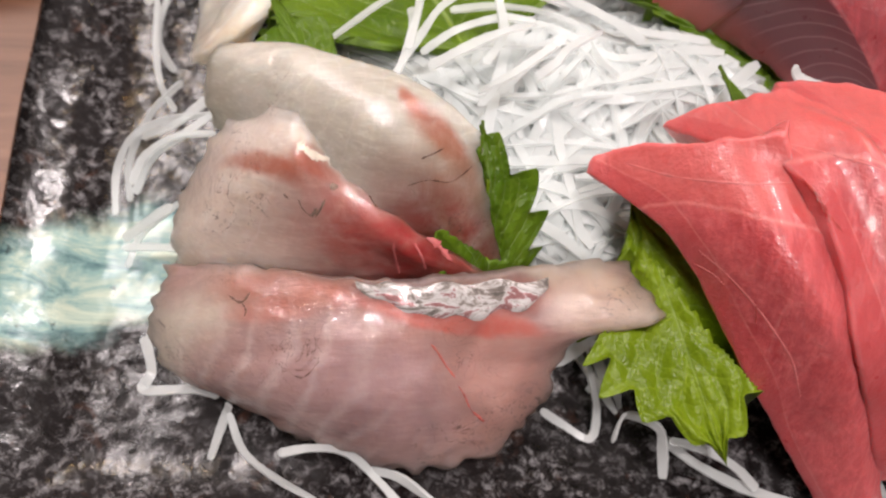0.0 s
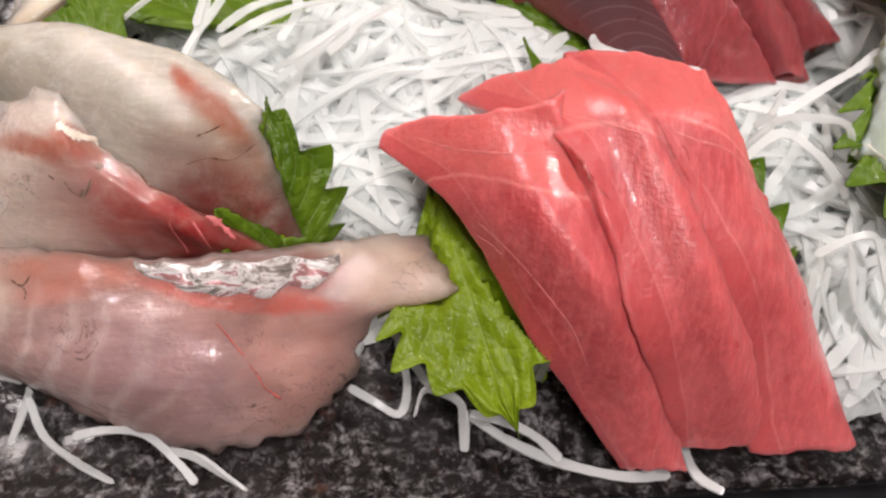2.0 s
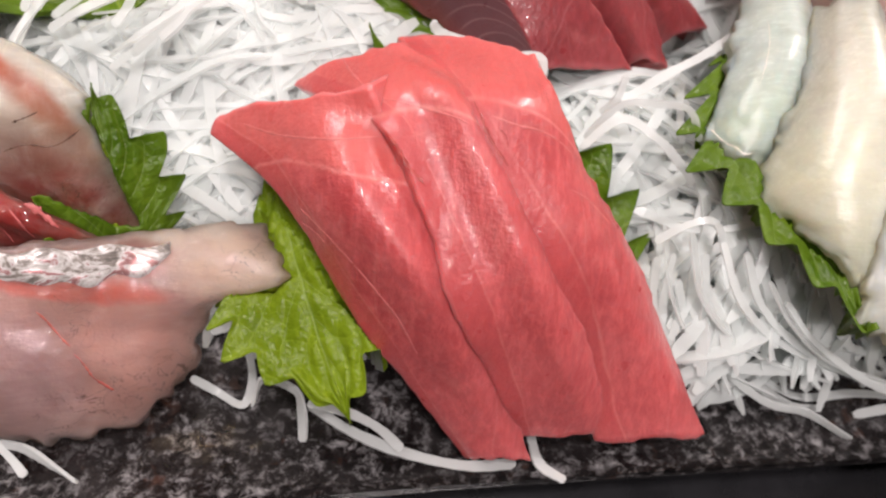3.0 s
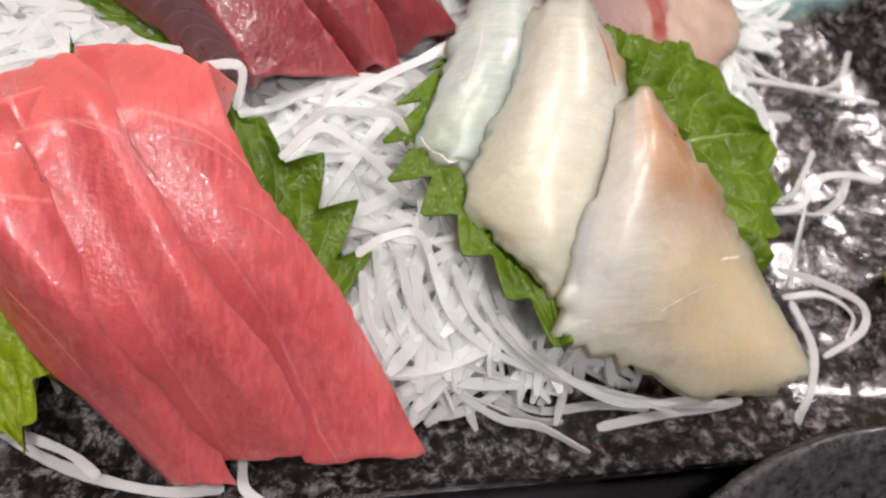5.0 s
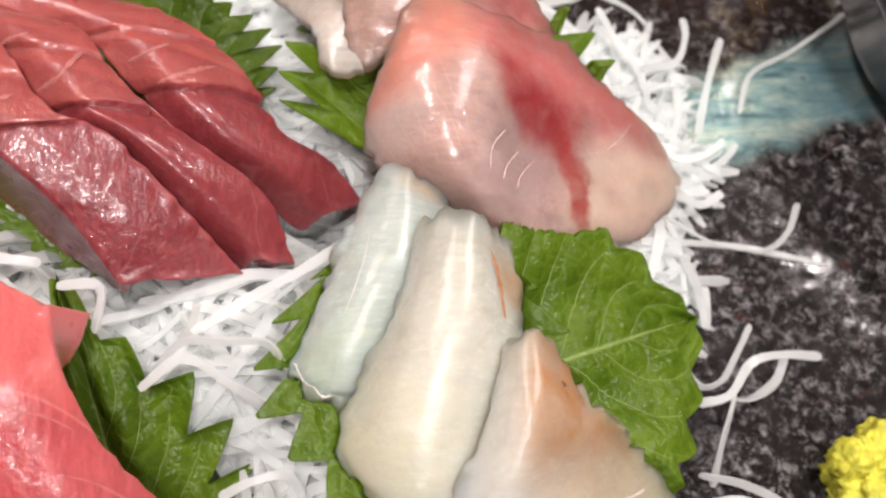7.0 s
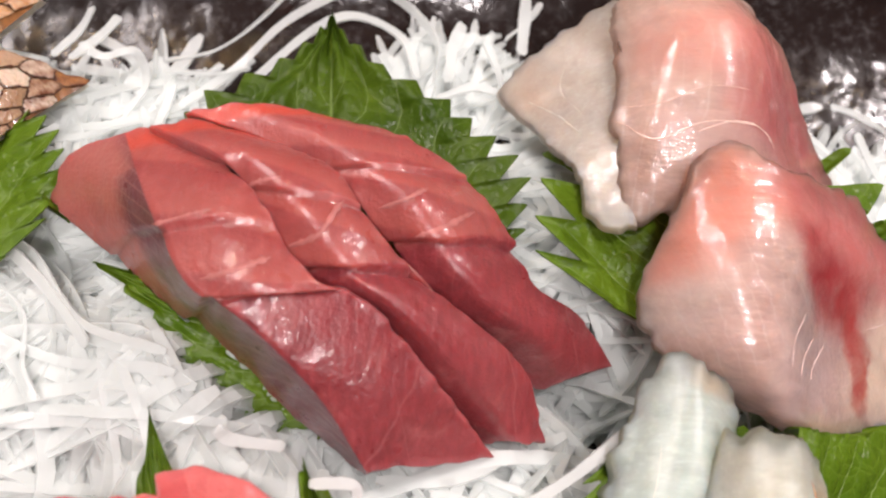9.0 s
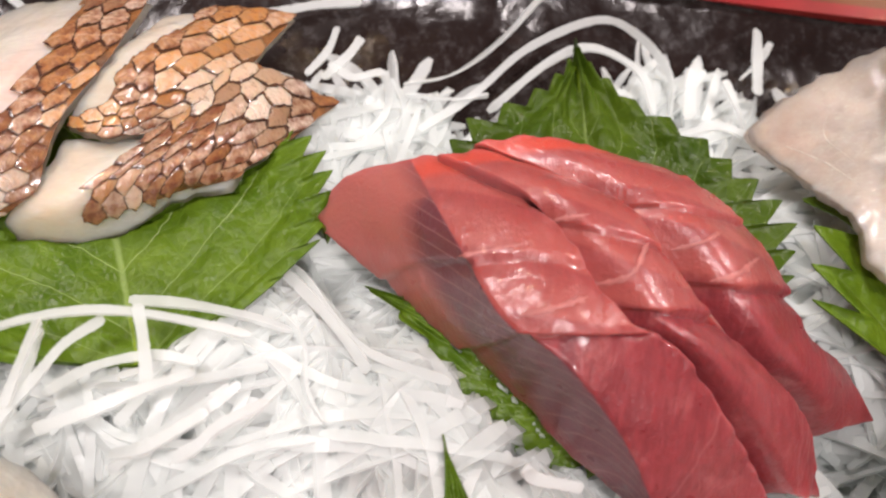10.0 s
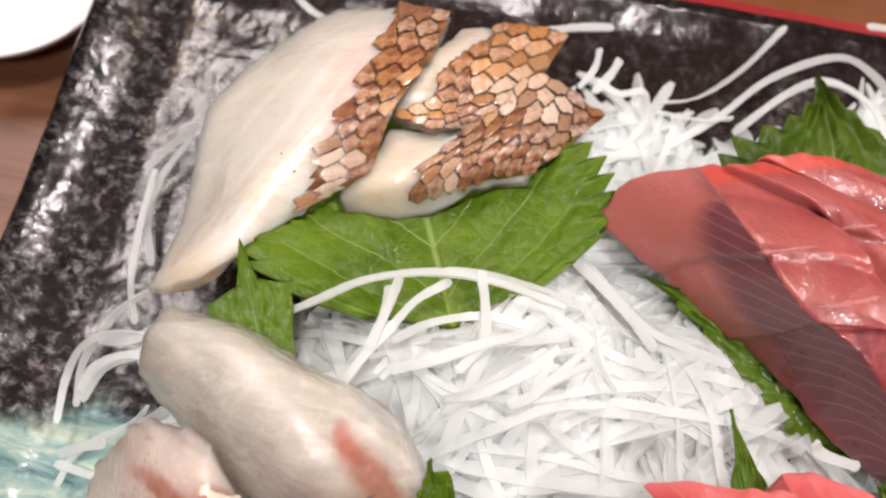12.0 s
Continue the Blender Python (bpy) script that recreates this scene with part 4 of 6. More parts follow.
d2 = fillet("dark_tuna_slice", [
    [(-75, 39, 29.5), (-69.5, 40, 30), (-64.5, 39, 30), (-59.5, 38.5, 29)],
    [(-63.5, 31.5, 35), (-59, 32, 36), (-53, 32, 35), (-48, 31.5, 34)],
    [(-58, 23.5, 33.5), (-51.5, 22.5, 37.5), (-47, 23.5, 37), (-43, 24, 35)],
    [(-52.5, 15.5, 31.5), (-46, 15, 37), (-41.5, 16.5, 36), (-37.5, 18, 33)],
    [(-44, 11.5, 27.5), (-39, 10.5, 35), (-34, 11.5, 33), (-29.5, 12.5, 30)],
    [(-34.5, 3, 23), (-30, 3.5, 29), (-24.5, 5, 27), (-19.5, 5.5, 23)],
    [(-24.5, -4, 15), (-21.5, -4, 20), (-18.5, -4, 19), (-16, -3.5, 17)],
], 0.008, M_TUNA_DARK, "dark red tuna slice with scored surface, middle of three", DARK, True, 0.4, nv=170, score=((0.28, 0.05, 0.0008), (0.5, 0.06, 0.0013)), seed=5)
d1 = fillet("dark_tuna_slice", [
    [(-93, 32.5, 14), (-88.5, 38, 21), (-79, 39, 27), (-75.5, 39.5, 27), (-69.5, 38.5, 27)],
    [(-83.5, 25, 15), (-79.5, 26, 24), (-72.5, 24.5, 34), (-64.5, 26.5, 36), (-58.5, 26.5, 36)],
    [(-71, 15, 17), (-68.5, 13.5, 27), (-66, 13, 37), (-58, 13, 39), (-50.5, 14.5, 38)],
    [(-60, 6.5, 18), (-59, 7, 27), (-57.5, 7.5, 37), (-50, 9.5, 36.5), (-42, 11, 35)],
    [(-51, -2, 18), (-50, -1, 25), (-48.5, -0.5, 31), (-41.5, 0.5, 31), (-33.5, 3, 29.5)],
    [(-42, -9, 20), (-42, -9, 22), (-42, -9, 24), (-33.5, -8, 22.5), (-23.5, -6.5, 20)],
], 0.004, M_TUNA_END, "dark red tuna slice showing its dark end face", DARK, True, 0.4, crease=2, nu=64, nv=170, score=((0.26, 0.05, 0.0008), (0.47, 0.06, 0.0013)), seed=6)
JACK = "pale fish slices with red bloodline"
a1 = fillet("white_fish_slice", [
    [(-157.5, 1, 24), (-146.5, -0.5, 26), (-136, -4, 28), (-127, -7, 27), (-119, -11, 25), (-113.5, -17, 24)],
    [(-156.5, -3.5, 32), (-146, -5, 34), (-136, -9, 36), (-127.5, -12, 35.5), (-120.5, -15.5, 34), (-115, -19.5, 31)],
    [(-158.5, -8, 29), (-147, -13, 33), (-136.5, -18.5, 35), (-128.5, -22.5, 34), (-120.5, -25, 29), (-112.5, -26, 20)],
    [(-157.5, -12, 21), (-147, -19, 22), (-135.5, -27, 22), (-126.5, -31, 18), (-118, -33.5, 14), (-109, -33, 10)],
], 0.005, M_A1, "translucent pale fish slice with brown-red bloodline at the back", JACK, ragged=0.5, seed=7)
a2 = fillet("white_fish_slice", [
    [(-159.5, -19.5, 23), (-151.5, -17.5, 33), (-143, -20.5, 39), (-137.5, -26, 34), (-128.5, -32, 29), (-115, -37.5, 20)],
    [(-163.5, -23.5, 17), (-153, -24, 31), (-143.5, -27.5, 37), (-137.5, -31, 33), (-129, -35.5, 27), (-118.5, -38, 19)],
    [(-163.5, -28, 14), (-153.5, -30, 26), (-144, -32.5, 29), (-137, -35, 26), (-128.5, -36, 20), (-122, -37, 13)],
    [(-163, -33.5, 7), (-155, -36, 9), (-146, -37.5, 10), (-136.5, -37.5, 9), (-130, -37.5, 7), (-123.5, -37, 5)],
], 0.0045, M_A2, "folded pale fish slice with crimson lower edge", JACK, ragged=0.9, seed=8)
a3 = fillet("white_fish_slice", [
    [(-165.5, -31.5, 11), (-152, -34.5, 18), (-138, -38.5, 22), (-123.5, -40, 24), (-107, -36, 20), (-89, -32.5, 16)],
    [(-166, -36.5, 11), (-151.5, -40.5, 18.5), (-137.5, -43.5, 21), (-123.5, -46, 20), (-106.5, -44.5, 15), (-86.5, -44.5, 19)],
    [(-167, -40.5, 8), (-155, -46.5, 15), (-140, -49, 19), (-124, -49.5, 17), (-109.5, -49, 11), (-98.5, -45.5, 9)],
    [(-165, -47, 1), (-155, -51.5, 8), (-140.5, -55.5, 13), (-124, -56.5, 12), (-114, -56, 8), (-103, -54, 1)],
    [(-157.5, -50, -2), (-148, -55.5, 0), (-137.5, -60.5, 2), (-128.5, -64, 2), (-119.5, -63.5, 1), (-110.5, -60, 0)],
], 0.0045, M_A3, "large pinkish fish slice with silver skin strip", JACK, ragged=0.9, nu=60, nv=60, seed=9)
FLAT = "translucent white flatfish slices"
c1 = fillet("flatfish_slice", [
    [(-5, 3, 28), (-1.5, 5.5, 31), (3, 4.8, 32.5), (10, 4, 27)],
    [(-9.5, -7, 29), (-5, -9.5, 33.5), (0.5, -10.5, 34.5), (9, -10, 29)],
    [(-14, -17, 28), (-10.5, -20.5, 32), (-4.5, -21.5, 32.5), (5, -20, 27)],
    [(-17.5, -25, 26), (-14.5, -29, 28), (-10, -31.5, 28), (-3, -31, 24)],
], 0.0035, M_C_PALE, "greenish translucent white fish slice with yellow rim", FLAT, ragged=1.2, seed=10)
c2 = fillet("flatfish_slice", [
    [(4, -5.5, 35), (6.5, -5.5, 39), (11, -6.5, 40), (19, -6.5, 32)],
    [(-2.5, -18.5, 32.4), (1.5, -21.5, 39), (8.5, -22.5, 41), (18.5, -19.5, 34)],
    [(-7.5, -27.5, 30), (-3, -33.5, 37), (5, -35, 38.5), (17, -31, 33.5)],
    [(-11, -33, 27), (-6.5, -40.5, 32.5), (1.5, -45, 34), (12.5, -44, 30)],
    [(-10.5, -38.5, 26), (-5.5, -44, 29), (-1.5, -50, 30), (5, -56, 25.5)],
], 0.004, M_C, "translucent cream fish slice with frayed yellow rim", FLAT, ragged=1.2, seed=11)
c3 = fillet("flatfish_slice", [
    [(14, -25, 38), (15.5, -25, 41), (18, -24.5, 41), (21, -25, 38)],
    [(9, -36.5, 36.2), (12.5, -38, 41.5), (17.5, -36.5, 42), (27, -34.5, 34)],
    [(5.5, -45.5, 32.5), (11, -47.5, 37), (19.5, -44.5, 36), (37, -39.5, 22)],
    [(3, -52.5, 29), (11.5, -55, 30), (23, -53.5, 27), (48, -48.5, 9)],
    [(1.5, -58, 26), (12, -62, 21), (35.5, -65.5, 6), (57.5, -60.5, 0)],
], 0.004, M_C_FRONT, "translucent cream fish slice with brown upper edge", FLAT, ragged=1.2, seed=12)
BREAM = "pink and white sea bream slices"
f0 = fillet("bream_slice", [
    [(-10, 66, 22), (-5, 66, 29), (1, 64, 30)],
    [(-21, 58.5, 13), (-12, 55, 22), (-2, 54, 31)],
    [(-17, 48, 18), (-11, 46, 25), (-3, 45, 31)],
    [(-12, 37, 27), (-9, 36.5, 29), (-4, 36, 31)],
    [(-11, 29, 27.5), (-8, 26, 28.5), (-3, 26, 29)],
], 0.003, M_F0, "thin glassy white bream slice lying under another", BREAM, ragged=0.9, seed=23)
f1 = fillet("bream_slice", [
    [(-5.5, 66, 31), (2, 67, 35), (9, 68, 35), (15, 67, 32)],
    [(-5.5, 55, 33), (3, 55, 39), (13, 57, 38), (24, 60, 28)],
    [(-6.5, 44, 32.5), (1, 44, 37), (13, 46, 37), (30, 52, 22)],
    [(-7, 35, 31.5), (0, 36, 34.5), (13, 38, 34), (35, 45, 17)],
    [(-5, 26, 28), (2, 28, 29), (15, 33, 28), (40, 39, 13)],
], 0.004, M_F1, "pink and white translucent bream slice at the back", BREAM, ragged=0.9, seed=13)
f2 = fillet("bream_slice", [
    [(-3.5, 18.5, 28), (1, 29.5, 35), (8.5, 38.5, 36), (17.5, 34.5, 36), (34, 34.5, 26)],
    [(-4, 15, 27), (3, 16.5, 36), (10.5, 20.5, 38), (22, 23, 33), (46, 27, 18)],
    [(-2, 9.5, 28), (6, 6.5, 34), (14, 9, 35), (29, 15, 24), (57, 21, 9)],
    [(1, 6.5, 28), (10, 2.5, 29), (17, 0.5, 29), (33, 5, 18), (61, 14.5, 3)],
    [(9, 5, 20), (15, -0.5, 22), (22.5, -3, 22), (36, -0.5, 14), (50, 3, 6)],
], 0.0045, M_F2, "pink and white bream slice with crimson bloodline", BREAM, ragged=0.7, seed=14)
SEAR = "white fish slices with seared scaly skin"
e2 = fillet("seared_fish_slice", [
    [(-121.5, 68, 14), (-116, 69, 15), (-109.5, 70.5, 14), (-101, 73.5, 9)],
    [(-126.5, 55.5, 20), (-121, 55, 22), (-114, 56, 21), (-105.5, 59, 16)],
    [(-129, 47.5, 21), (-122.5, 45, 23), (-117, 45, 23), (-109, 50.5, 19)],
    [(-131, 42, 20), (-125.5, 40, 22), (-120, 40.5, 22), (-114, 43, 20)],
], 0.005, M_E_SMALL, "white fish slice covered with seared golden scaly skin", SEAR, ragged=0.5, seed=16)
e3 = fillet("seared_fish_slice", [
    [(-130.5, 40, 20), (-120, 42, 20), (-113, 50.5, 20), (-105.5, 57.5, 17), (-91.5, 58.5, 7)],
    [(-134, 32, 20), (-124.5, 33.5, 23), (-115, 40.5, 22), (-105.5, 48.5, 19), (-96, 51, 11)],
    [(-137, 26.5, 18), (-127.5, 28, 22), (-118.5, 33, 22), (-110.5, 37.5, 21), (-102, 41.5, 16)],
    [(-135, 24, 13), (-126.5, 25, 14), (-119.5, 28.5, 15), (-113, 32.5, 16), (-106, 36, 17)],
], 0.005, M_E_SMALL, "curled white fish slice with seared scaly skin", SEAR, ragged=0.5, seed=17)
e1 = fillet("seared_fish_slice", [
    [(-155.5, 62.5, 8), (-145.5, 69, 11), (-136, 70, 14), (-124, 70, 15)],
    [(-165.5, 45.5, 8), (-151.5, 48.5, 17), (-139.5, 50.5, 22), (-126, 54, 21)],
    [(-165.5, 32, 8), (-153, 34.5, 19), (-142, 35, 25), (-130.5, 41, 23)],
    [(-165.5, 20.5, 6), (-155, 22.5, 18), (-146.5, 25.5, 24), (-132.5, 30.5, 21)],
    [(-165, 13, 10), (-157.5, 12.5, 18), (-150.5, 15, 21.5), (-138.5, 25.5, 20)],
    [(-163, 5, 17), (-159, 5.5, 19), (-152.5, 9.5, 20), (-141.5, 22, 19)],
], 0.0055, M_E, "broad white fish slice with a band of seared scaly skin", SEAR, ragged=0.4, seed=15)


def surface_at(ob, u, v):
    """Place and normal on a slice's upper face."""
    grid, nor = ob_data[ob.name]
    nu, nv = grid.shape[:2]
    lu, lv = np.linspace(0, 1, nu), np.linspace(0, 1, nv)
    fi = np.interp(u, 0.35 * lu + 0.65 * (0.5 - 0.5 * np.cos(np.pi * lu)), np.arange(nu))
    fj = np.interp(v, 0.35 * lv + 0.65 * (0.5 - 0.5 * np.cos(np.pi * lv)), np.arange(nv))
    i, j = min(int(fi), nu - 2), min(int(fj), nv - 2)
    a, b = fi - i, fj - j
    p, n = ((1 - a) * (1 - b) * g[i, j] + a * (1 - b) * g[i + 1, j] + (1 - a) * b * g[i, j + 1] + a * b * g[i + 1, j + 1] for g in (grid, nor))
    return p, n / (np.linalg.norm(n) + 1e-12)


def scales(ob, inside, seed):
    """Seared skin on a slice: a charred sheet and rows of overlapping scales."""
    grid, nor = ob_data[ob.name]
    nu, nv = grid.shape[:2]
    rnd = random.Random(seed)
    keep = np.array([[inside(p, q) for q in 0.35 * np.linspace(0, 1, nv) + 0.65 * (0.5 - 0.5 * np.cos(np.pi * np.linspace(0, 1, nv)))]
                     for p in 0.35 * np.linspace(0, 1, nu) + 0.65 * (0.5 - 0.5 * np.cos(np.pi * np.linspace(0, 1, nu)))])
    skin_pts = grid + nor * 0.0005
    idx = -np.ones((nu, nv), int)
    verts, faces = [], []
    cell = keep[:-1, :-1] & keep[1:, :-1] & keep[1:, 1:] & keep[:-1, 1:]
    for i in range(nu - 1):
        for j in range(nv - 1):
            if cell[i, j]:
                f4 = []
                for a, b in ((i, j), (i + 1, j), (i + 1, j + 1), (i, j + 1)):
                    if idx[a, b] < 0:
                        idx[a, b] = len(verts)
                        verts.append(skin_pts[a, b])
                    f4.append(int(idx[a, b]))
                faces.append(f4)
    skin = solid("seared_skin", verts, faces, M_CHAR, ob, "charred golden skin")
    # irregular six-sided cells that share their corners
    cw, ch = 0.0036, 0.0037
    long = np.linalg.norm(np.diff(grid, axis=1), axis=2).sum(1).mean()
    wide = np.linalg.norm(np.diff(grid, axis=0), axis=2).sum(0).mean()
    base = np.array(skin.matrix_world.translation)
    for b in range(int(long / ch) + 1):
        for a in range(int(wide / cw) + 1):
            cx, cy = (a + 0.35 + 0.5 * (b % 2)) * cw, (b + 0.45) * ch
            if not (0.01 < 1 - cx / wide < 0.995 and cy / long < 0.99) or not inside(1 - cx / wide, cy / long):
                continue
            corners = []
            for dx, dy in ((0.5, -0.11), (0.5, 0.11), (0.0, 0.70), (-0.5, 0.11), (-0.5, -0.11), (0.0, -0.70)):
                x, y = cx + dx * cw, cy + (dy if abs(dx) < 0.1 else dy * 2.2) * ch
                key = Vector((round(x / cw * 2) * 1.37, round(y / ch * 4) * 0.83, seed * 2.1))
                corners.append((x + 0.0014 * noise.noise(key), y + 0.0012 * noise.noise(key + Vector((9, 3, 0)))))
            outline = []
            for i in range(6):
                (x0, y0), (x1, y1) = corners[i], corners[(i + 1) % 6]
                outline += [(x0, y0), ((x0 + x1) / 2, (y0 + y1) / 2)]
            mid_p, mid_n = surface_at(ob, 1 - cx / wide, cy / long)
            pts, reach = [mid_p + mid_n * 0.00075], [0.0]
            for r, z in ((0.62, 0.00074), (0.88, 0.00069), (1.04, 0.00058)):
                for x, y in outline:
                    px, py = cx + (x - cx) * r, cy + (y - cy) * r
                    p, nn = surface_at(ob, min(max(1 - px / wide, 0.0), 1.0), min(max(py / long, 0.0), 1.0))
                    pts.append(p + nn * (z + 0.13 * r * (y - cy) * (y > cy)))
                    reach.append(r)
            n = 12
            fc = [(0, 1 + k, 1 + (k + 1) % n) for k in range(n)]
            for ring in (0, n):
                fc += [(1 + ring + k, 1 + ring + n + k, 1 + ring + n + (k + 1) % n, 1 + ring + (k + 1) % n) for k in range(n)]
            me = bpy.data.meshes.new("scale")
            me.from_pydata([tuple(p - mid_p) for p in pts], [], fc)
            lay = me.uv_layers.new(name="UVMap")
            for lp in me.loops:
                lay.data[lp.index].uv = (reach[lp.vertex_index], 0.5)
            me.polygons.foreach_set("use_smooth", [True] * len(me.polygons))
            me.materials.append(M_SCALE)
            sc = new("scale", me)
            sc.parent = skin
            sc.matrix_local = Matrix.Translation(mid_p - base)


scales(e1, lambda u, v: u > 0.70 + 0.2 * v + 0.03 * math.sin(v * 9) and v < 0.82, 1)
scales(e2, lambda u, v: u > 0.44 - 0.36 * v + 0.04 * math.sin(v * 11), 2)
scales(e3, lambda u, v: v < 0.80 + 0.1 * u and u > 0.40 - 0.12 * v + 0.03 * math.sin(v * 12), 3)


def skin_strip():
    """Silvery skin left along the fold of the large front slice."""
    grid, nor = ob_data[a3.name]
    nu, nv = grid.shape[:2]
    ru = 0.35 * np.linspace(0, 1, nu) + 0.65 * (0.5 - 0.5 * np.cos(np.pi * np.linspace(0, 1, nu)))
    rv = 0.35 * np.linspace(0, 1, nv) + 0.65 * (0.5 - 0.5 * np.cos(np.pi * np.linspace(0, 1, nv)))
    ns, nw = 60, 12
    verts = []
    for i in range(ns):
        x = i / (ns - 1)
        u = 0.45 + 0.38 * x
        lo = 0.035 + 0.01 * math.sin(x * 23) + 0.07 * max(0, x - 0.6)
        hi = lo + 0.012 + (0.15 + 0.015 * math.sin(x * 31)) * math.sin(math.pi * min(1, x * 0.96 + 0.02)) ** 0.6
        for j in range(nw):
            w = j / (nw - 1)
            v = lo + (hi - lo) * w
            fi, fj = np.interp(u, ru, np.arange(nu)), np.interp(v, rv, np.arange(nv))
            i0, j0 = int(fi), int(fj)
            a, b = fi - i0, fj - j0
            at = [(1 - a) * (1 - b), a * (1 - b), (1 - a) * b, a * b]
            cs = [(i0, j0), (i0 + 1, j0), (i0, j0 + 1), (i0 + 1, j0 + 1)]
            p = sum(k * grid[c] for k, c in zip(at, cs))
            n = sum(k * nor[c] for k, c in zip(at, cs))
            rim = min(w, 1 - w, x * 4, (1 - x) * 4)
            verts.append(p + n * (0.0001 + 0.0004 * min(1, rim * 5) + 0.00012 * noise.noise(Vector(p) * 700)))
    faces = [(i * nw + j, (i + 1) * nw + j, (i + 1) * nw + j + 1, i * nw + j + 1) for i in range(ns - 1) for j in range(nw - 1)]
    solid("silver_skin", verts, faces, M_SILVER, a3, "shiny silver skin strip")


skin_strip()


def streak(ob, name, run, wide, material, seed=1):
    """A thin raised strand lying on a slice, through a few places of its own run 0 to 1."""
    way = spline(np.array(run, float), np.linspace(0, 1, 10 * len(run)))
    pn = [surface_at(ob, min(max(u, 0.005), 0.995), min(max(v, 0.005), 0.995)) for u, v in way]
    p, n = np.array([a for a, _ in pn]), np.array([b for _, b in pn])
    t = np.gradient(p, axis=0)
    x = np.cross(t, n)
    x /= np.linalg.norm(x, axis=1)[:, None] + 1e-12
    m = len(p)
    w = wide / 2000 * np.minimum(1, np.minimum(np.arange(m), np.arange(m)[::-1]) / 4 + 0.15)
    w = w * np.array([0.45 + 1.5 * abs(noise.noise(Vector((i * 0.43, seed * 1.7, 0.5)))) for i in range(m)])
    verts, faces = [], []
    for i in range(m):
        for off, up in ((-1.0, -0.00005), (-0.6, 0.00003), (0.0, 0.00006), (0.6, 0.00003), (1.0, -0.00005)):
            verts.append(p[i] + x[i] * w[i] * off + n[i] * up)
    for i in range(m - 1):
        faces += [(i * 5 + j, i * 5 + j + 1, i * 5 + 6 + j, i * 5 + 5 + j) for j in range(4)]
    return solid(name, verts, faces, material, ob)


streak(a2, "torn_bit", [(0.415, 0.214), (0.491, 0.189), (0.591, 0.013)], 1.8, M_EDGE, 0)
# two pale fibres that double as painted highlights in the crimson part
streak(a2, "fibre", [(0.805, 0.296), (0.805, 0.579), (0.830, 0.711)], 0.7, M_SINEW, 1)
streak(a2, "fibre", [(0.855, 0.157), (0.887, 0.296), (0.918, 0.459)], 0.6, M_SINEW, 2)
streak(a2, "torn_bit", [(0.874, 0.000), (0.899, 0.013), (0.943, 0.094)], 1.2, M_SINEW, 3)
streak(f1, "fold_edge", [(0.459, 0.673), (0.604, 0.635), (0.717, 0.667), (0.767, 0.742)], 0.35, M_FLESH_EDGE, 4)
streak(d1, "sinew", [(0.472, 0.245), (0.610, 0.245), (0.717, 0.245)], 0.8, M_DARK_SINEW, 5)
streak(d1, "sinew", [(0.560, 0.396), (0.742, 0.371), (0.893, 0.352)], 0.9, M_DARK_SINEW, 6)
streak(d2, "sinew", [(0.000, 0.258), (0.113, 0.245), (0.384, 0.233)], 0.8, M_DARK_SINEW, 7)
streak(d2, "sinew", [(0.101, 0.409), (0.340, 0.384), (0.799, 0.296)], 0.9, M_DARK_SINEW, 8)
streak(d3, "sinew", [(0.094, 0.390), (0.296, 0.377), (0.503, 0.352)], 0.8, M_DARK_SINEW, 9)
streak(d3, "sinew", [(0.201, 0.465), (0.428, 0.453), (0.730, 0.421)], 0.9, M_DARK_SINEW, 10)
streak(a3, "blood_vein", [(0.610, 0.415), (0.648, 0.553), (0.672, 0.61)], 0.45, M_FADED_BLOOD, 11)
streak(a3, "blood_vein", [(0.680, 0.64), (0.72, 0.70), (0.755, 0.748), (0.824, 0.799)], 0.4, M_FADED_BLOOD, 68)
streak(a3, "blood_vein", [(0.80, 0.785), (0.824, 0.799)], 0.4, M_BLOOD, 69)
streak(a3, "capillary", [(0.170, 0.252), (0.201, 0.283), (0.214, 0.220)], 0.5, M_THREAD, 12)
streak(a3, "capillary", [(0.201, 0.283), (0.220, 0.321), (0.226, 0.358)], 0.4, M_THREAD, 13)
streak(a2, "smudge", [(0.484, 0.616), (0.50, 0.58), (0.515, 0.54)], 1.1, M_SMUDGE, 14)
streak(a2, "smudge", [(0.505, 0.60), (0.54, 0.50), (0.56, 0.42)], 0.5, M_SMUDGE, 65)
streak(a2, "smudge", [(0.585, 0.30), (0.60, 0.25), (0.616, 0.195)], 1.2, M_SMUDGE, 66)
streak(a2, "capillary", [(0.43, 0.55), (0.45, 0.60), (0.50, 0.62)], 0.25, M_SMUDGE, 67)
streak(a2, "capillary", [(0.723, 0.000), (0.761, 0.000)], 0.6, M_THREAD, 15)
streak(a2, "capillary", [(0.377, 0.553), (0.396, 0.572)], 0.4, M_THREAD, 16)
streak(a1, "capillary", [(0.692, 0.673), (0.748, 0.616), (0.786, 0.572)], 0.4, M_THREAD, 17)
streak(a1, "capillary", [(0.629, 0.799), (0.723, 0.730), (0.818, 0.679), (0.925, 0.541)], 0.3, M_THREAD, 18)
streak(b1, "sinew", [(0.151, 0.390), (0.283, 0.465), (0.377, 0.604), (0.365, 0.711)], 0.48, M_SINEW, 19)
streak(b1, "sinew", [(0.063, 0.428), (0.145, 0.440), (0.189, 0.459)], 0.21, M_SINEW, 20)
streak(b1, "sinew", [(0.283, 0.057), (0.390, 0.151), (0.623, 0.182), (0.962, 0.189)], 0.48, M_SINEW, 21)
streak(b1, "blood_vein", [(0.327, 0.497), (0.296, 0.516), (0.264, 0.535)], 0.5, M_BLOOD, 22)
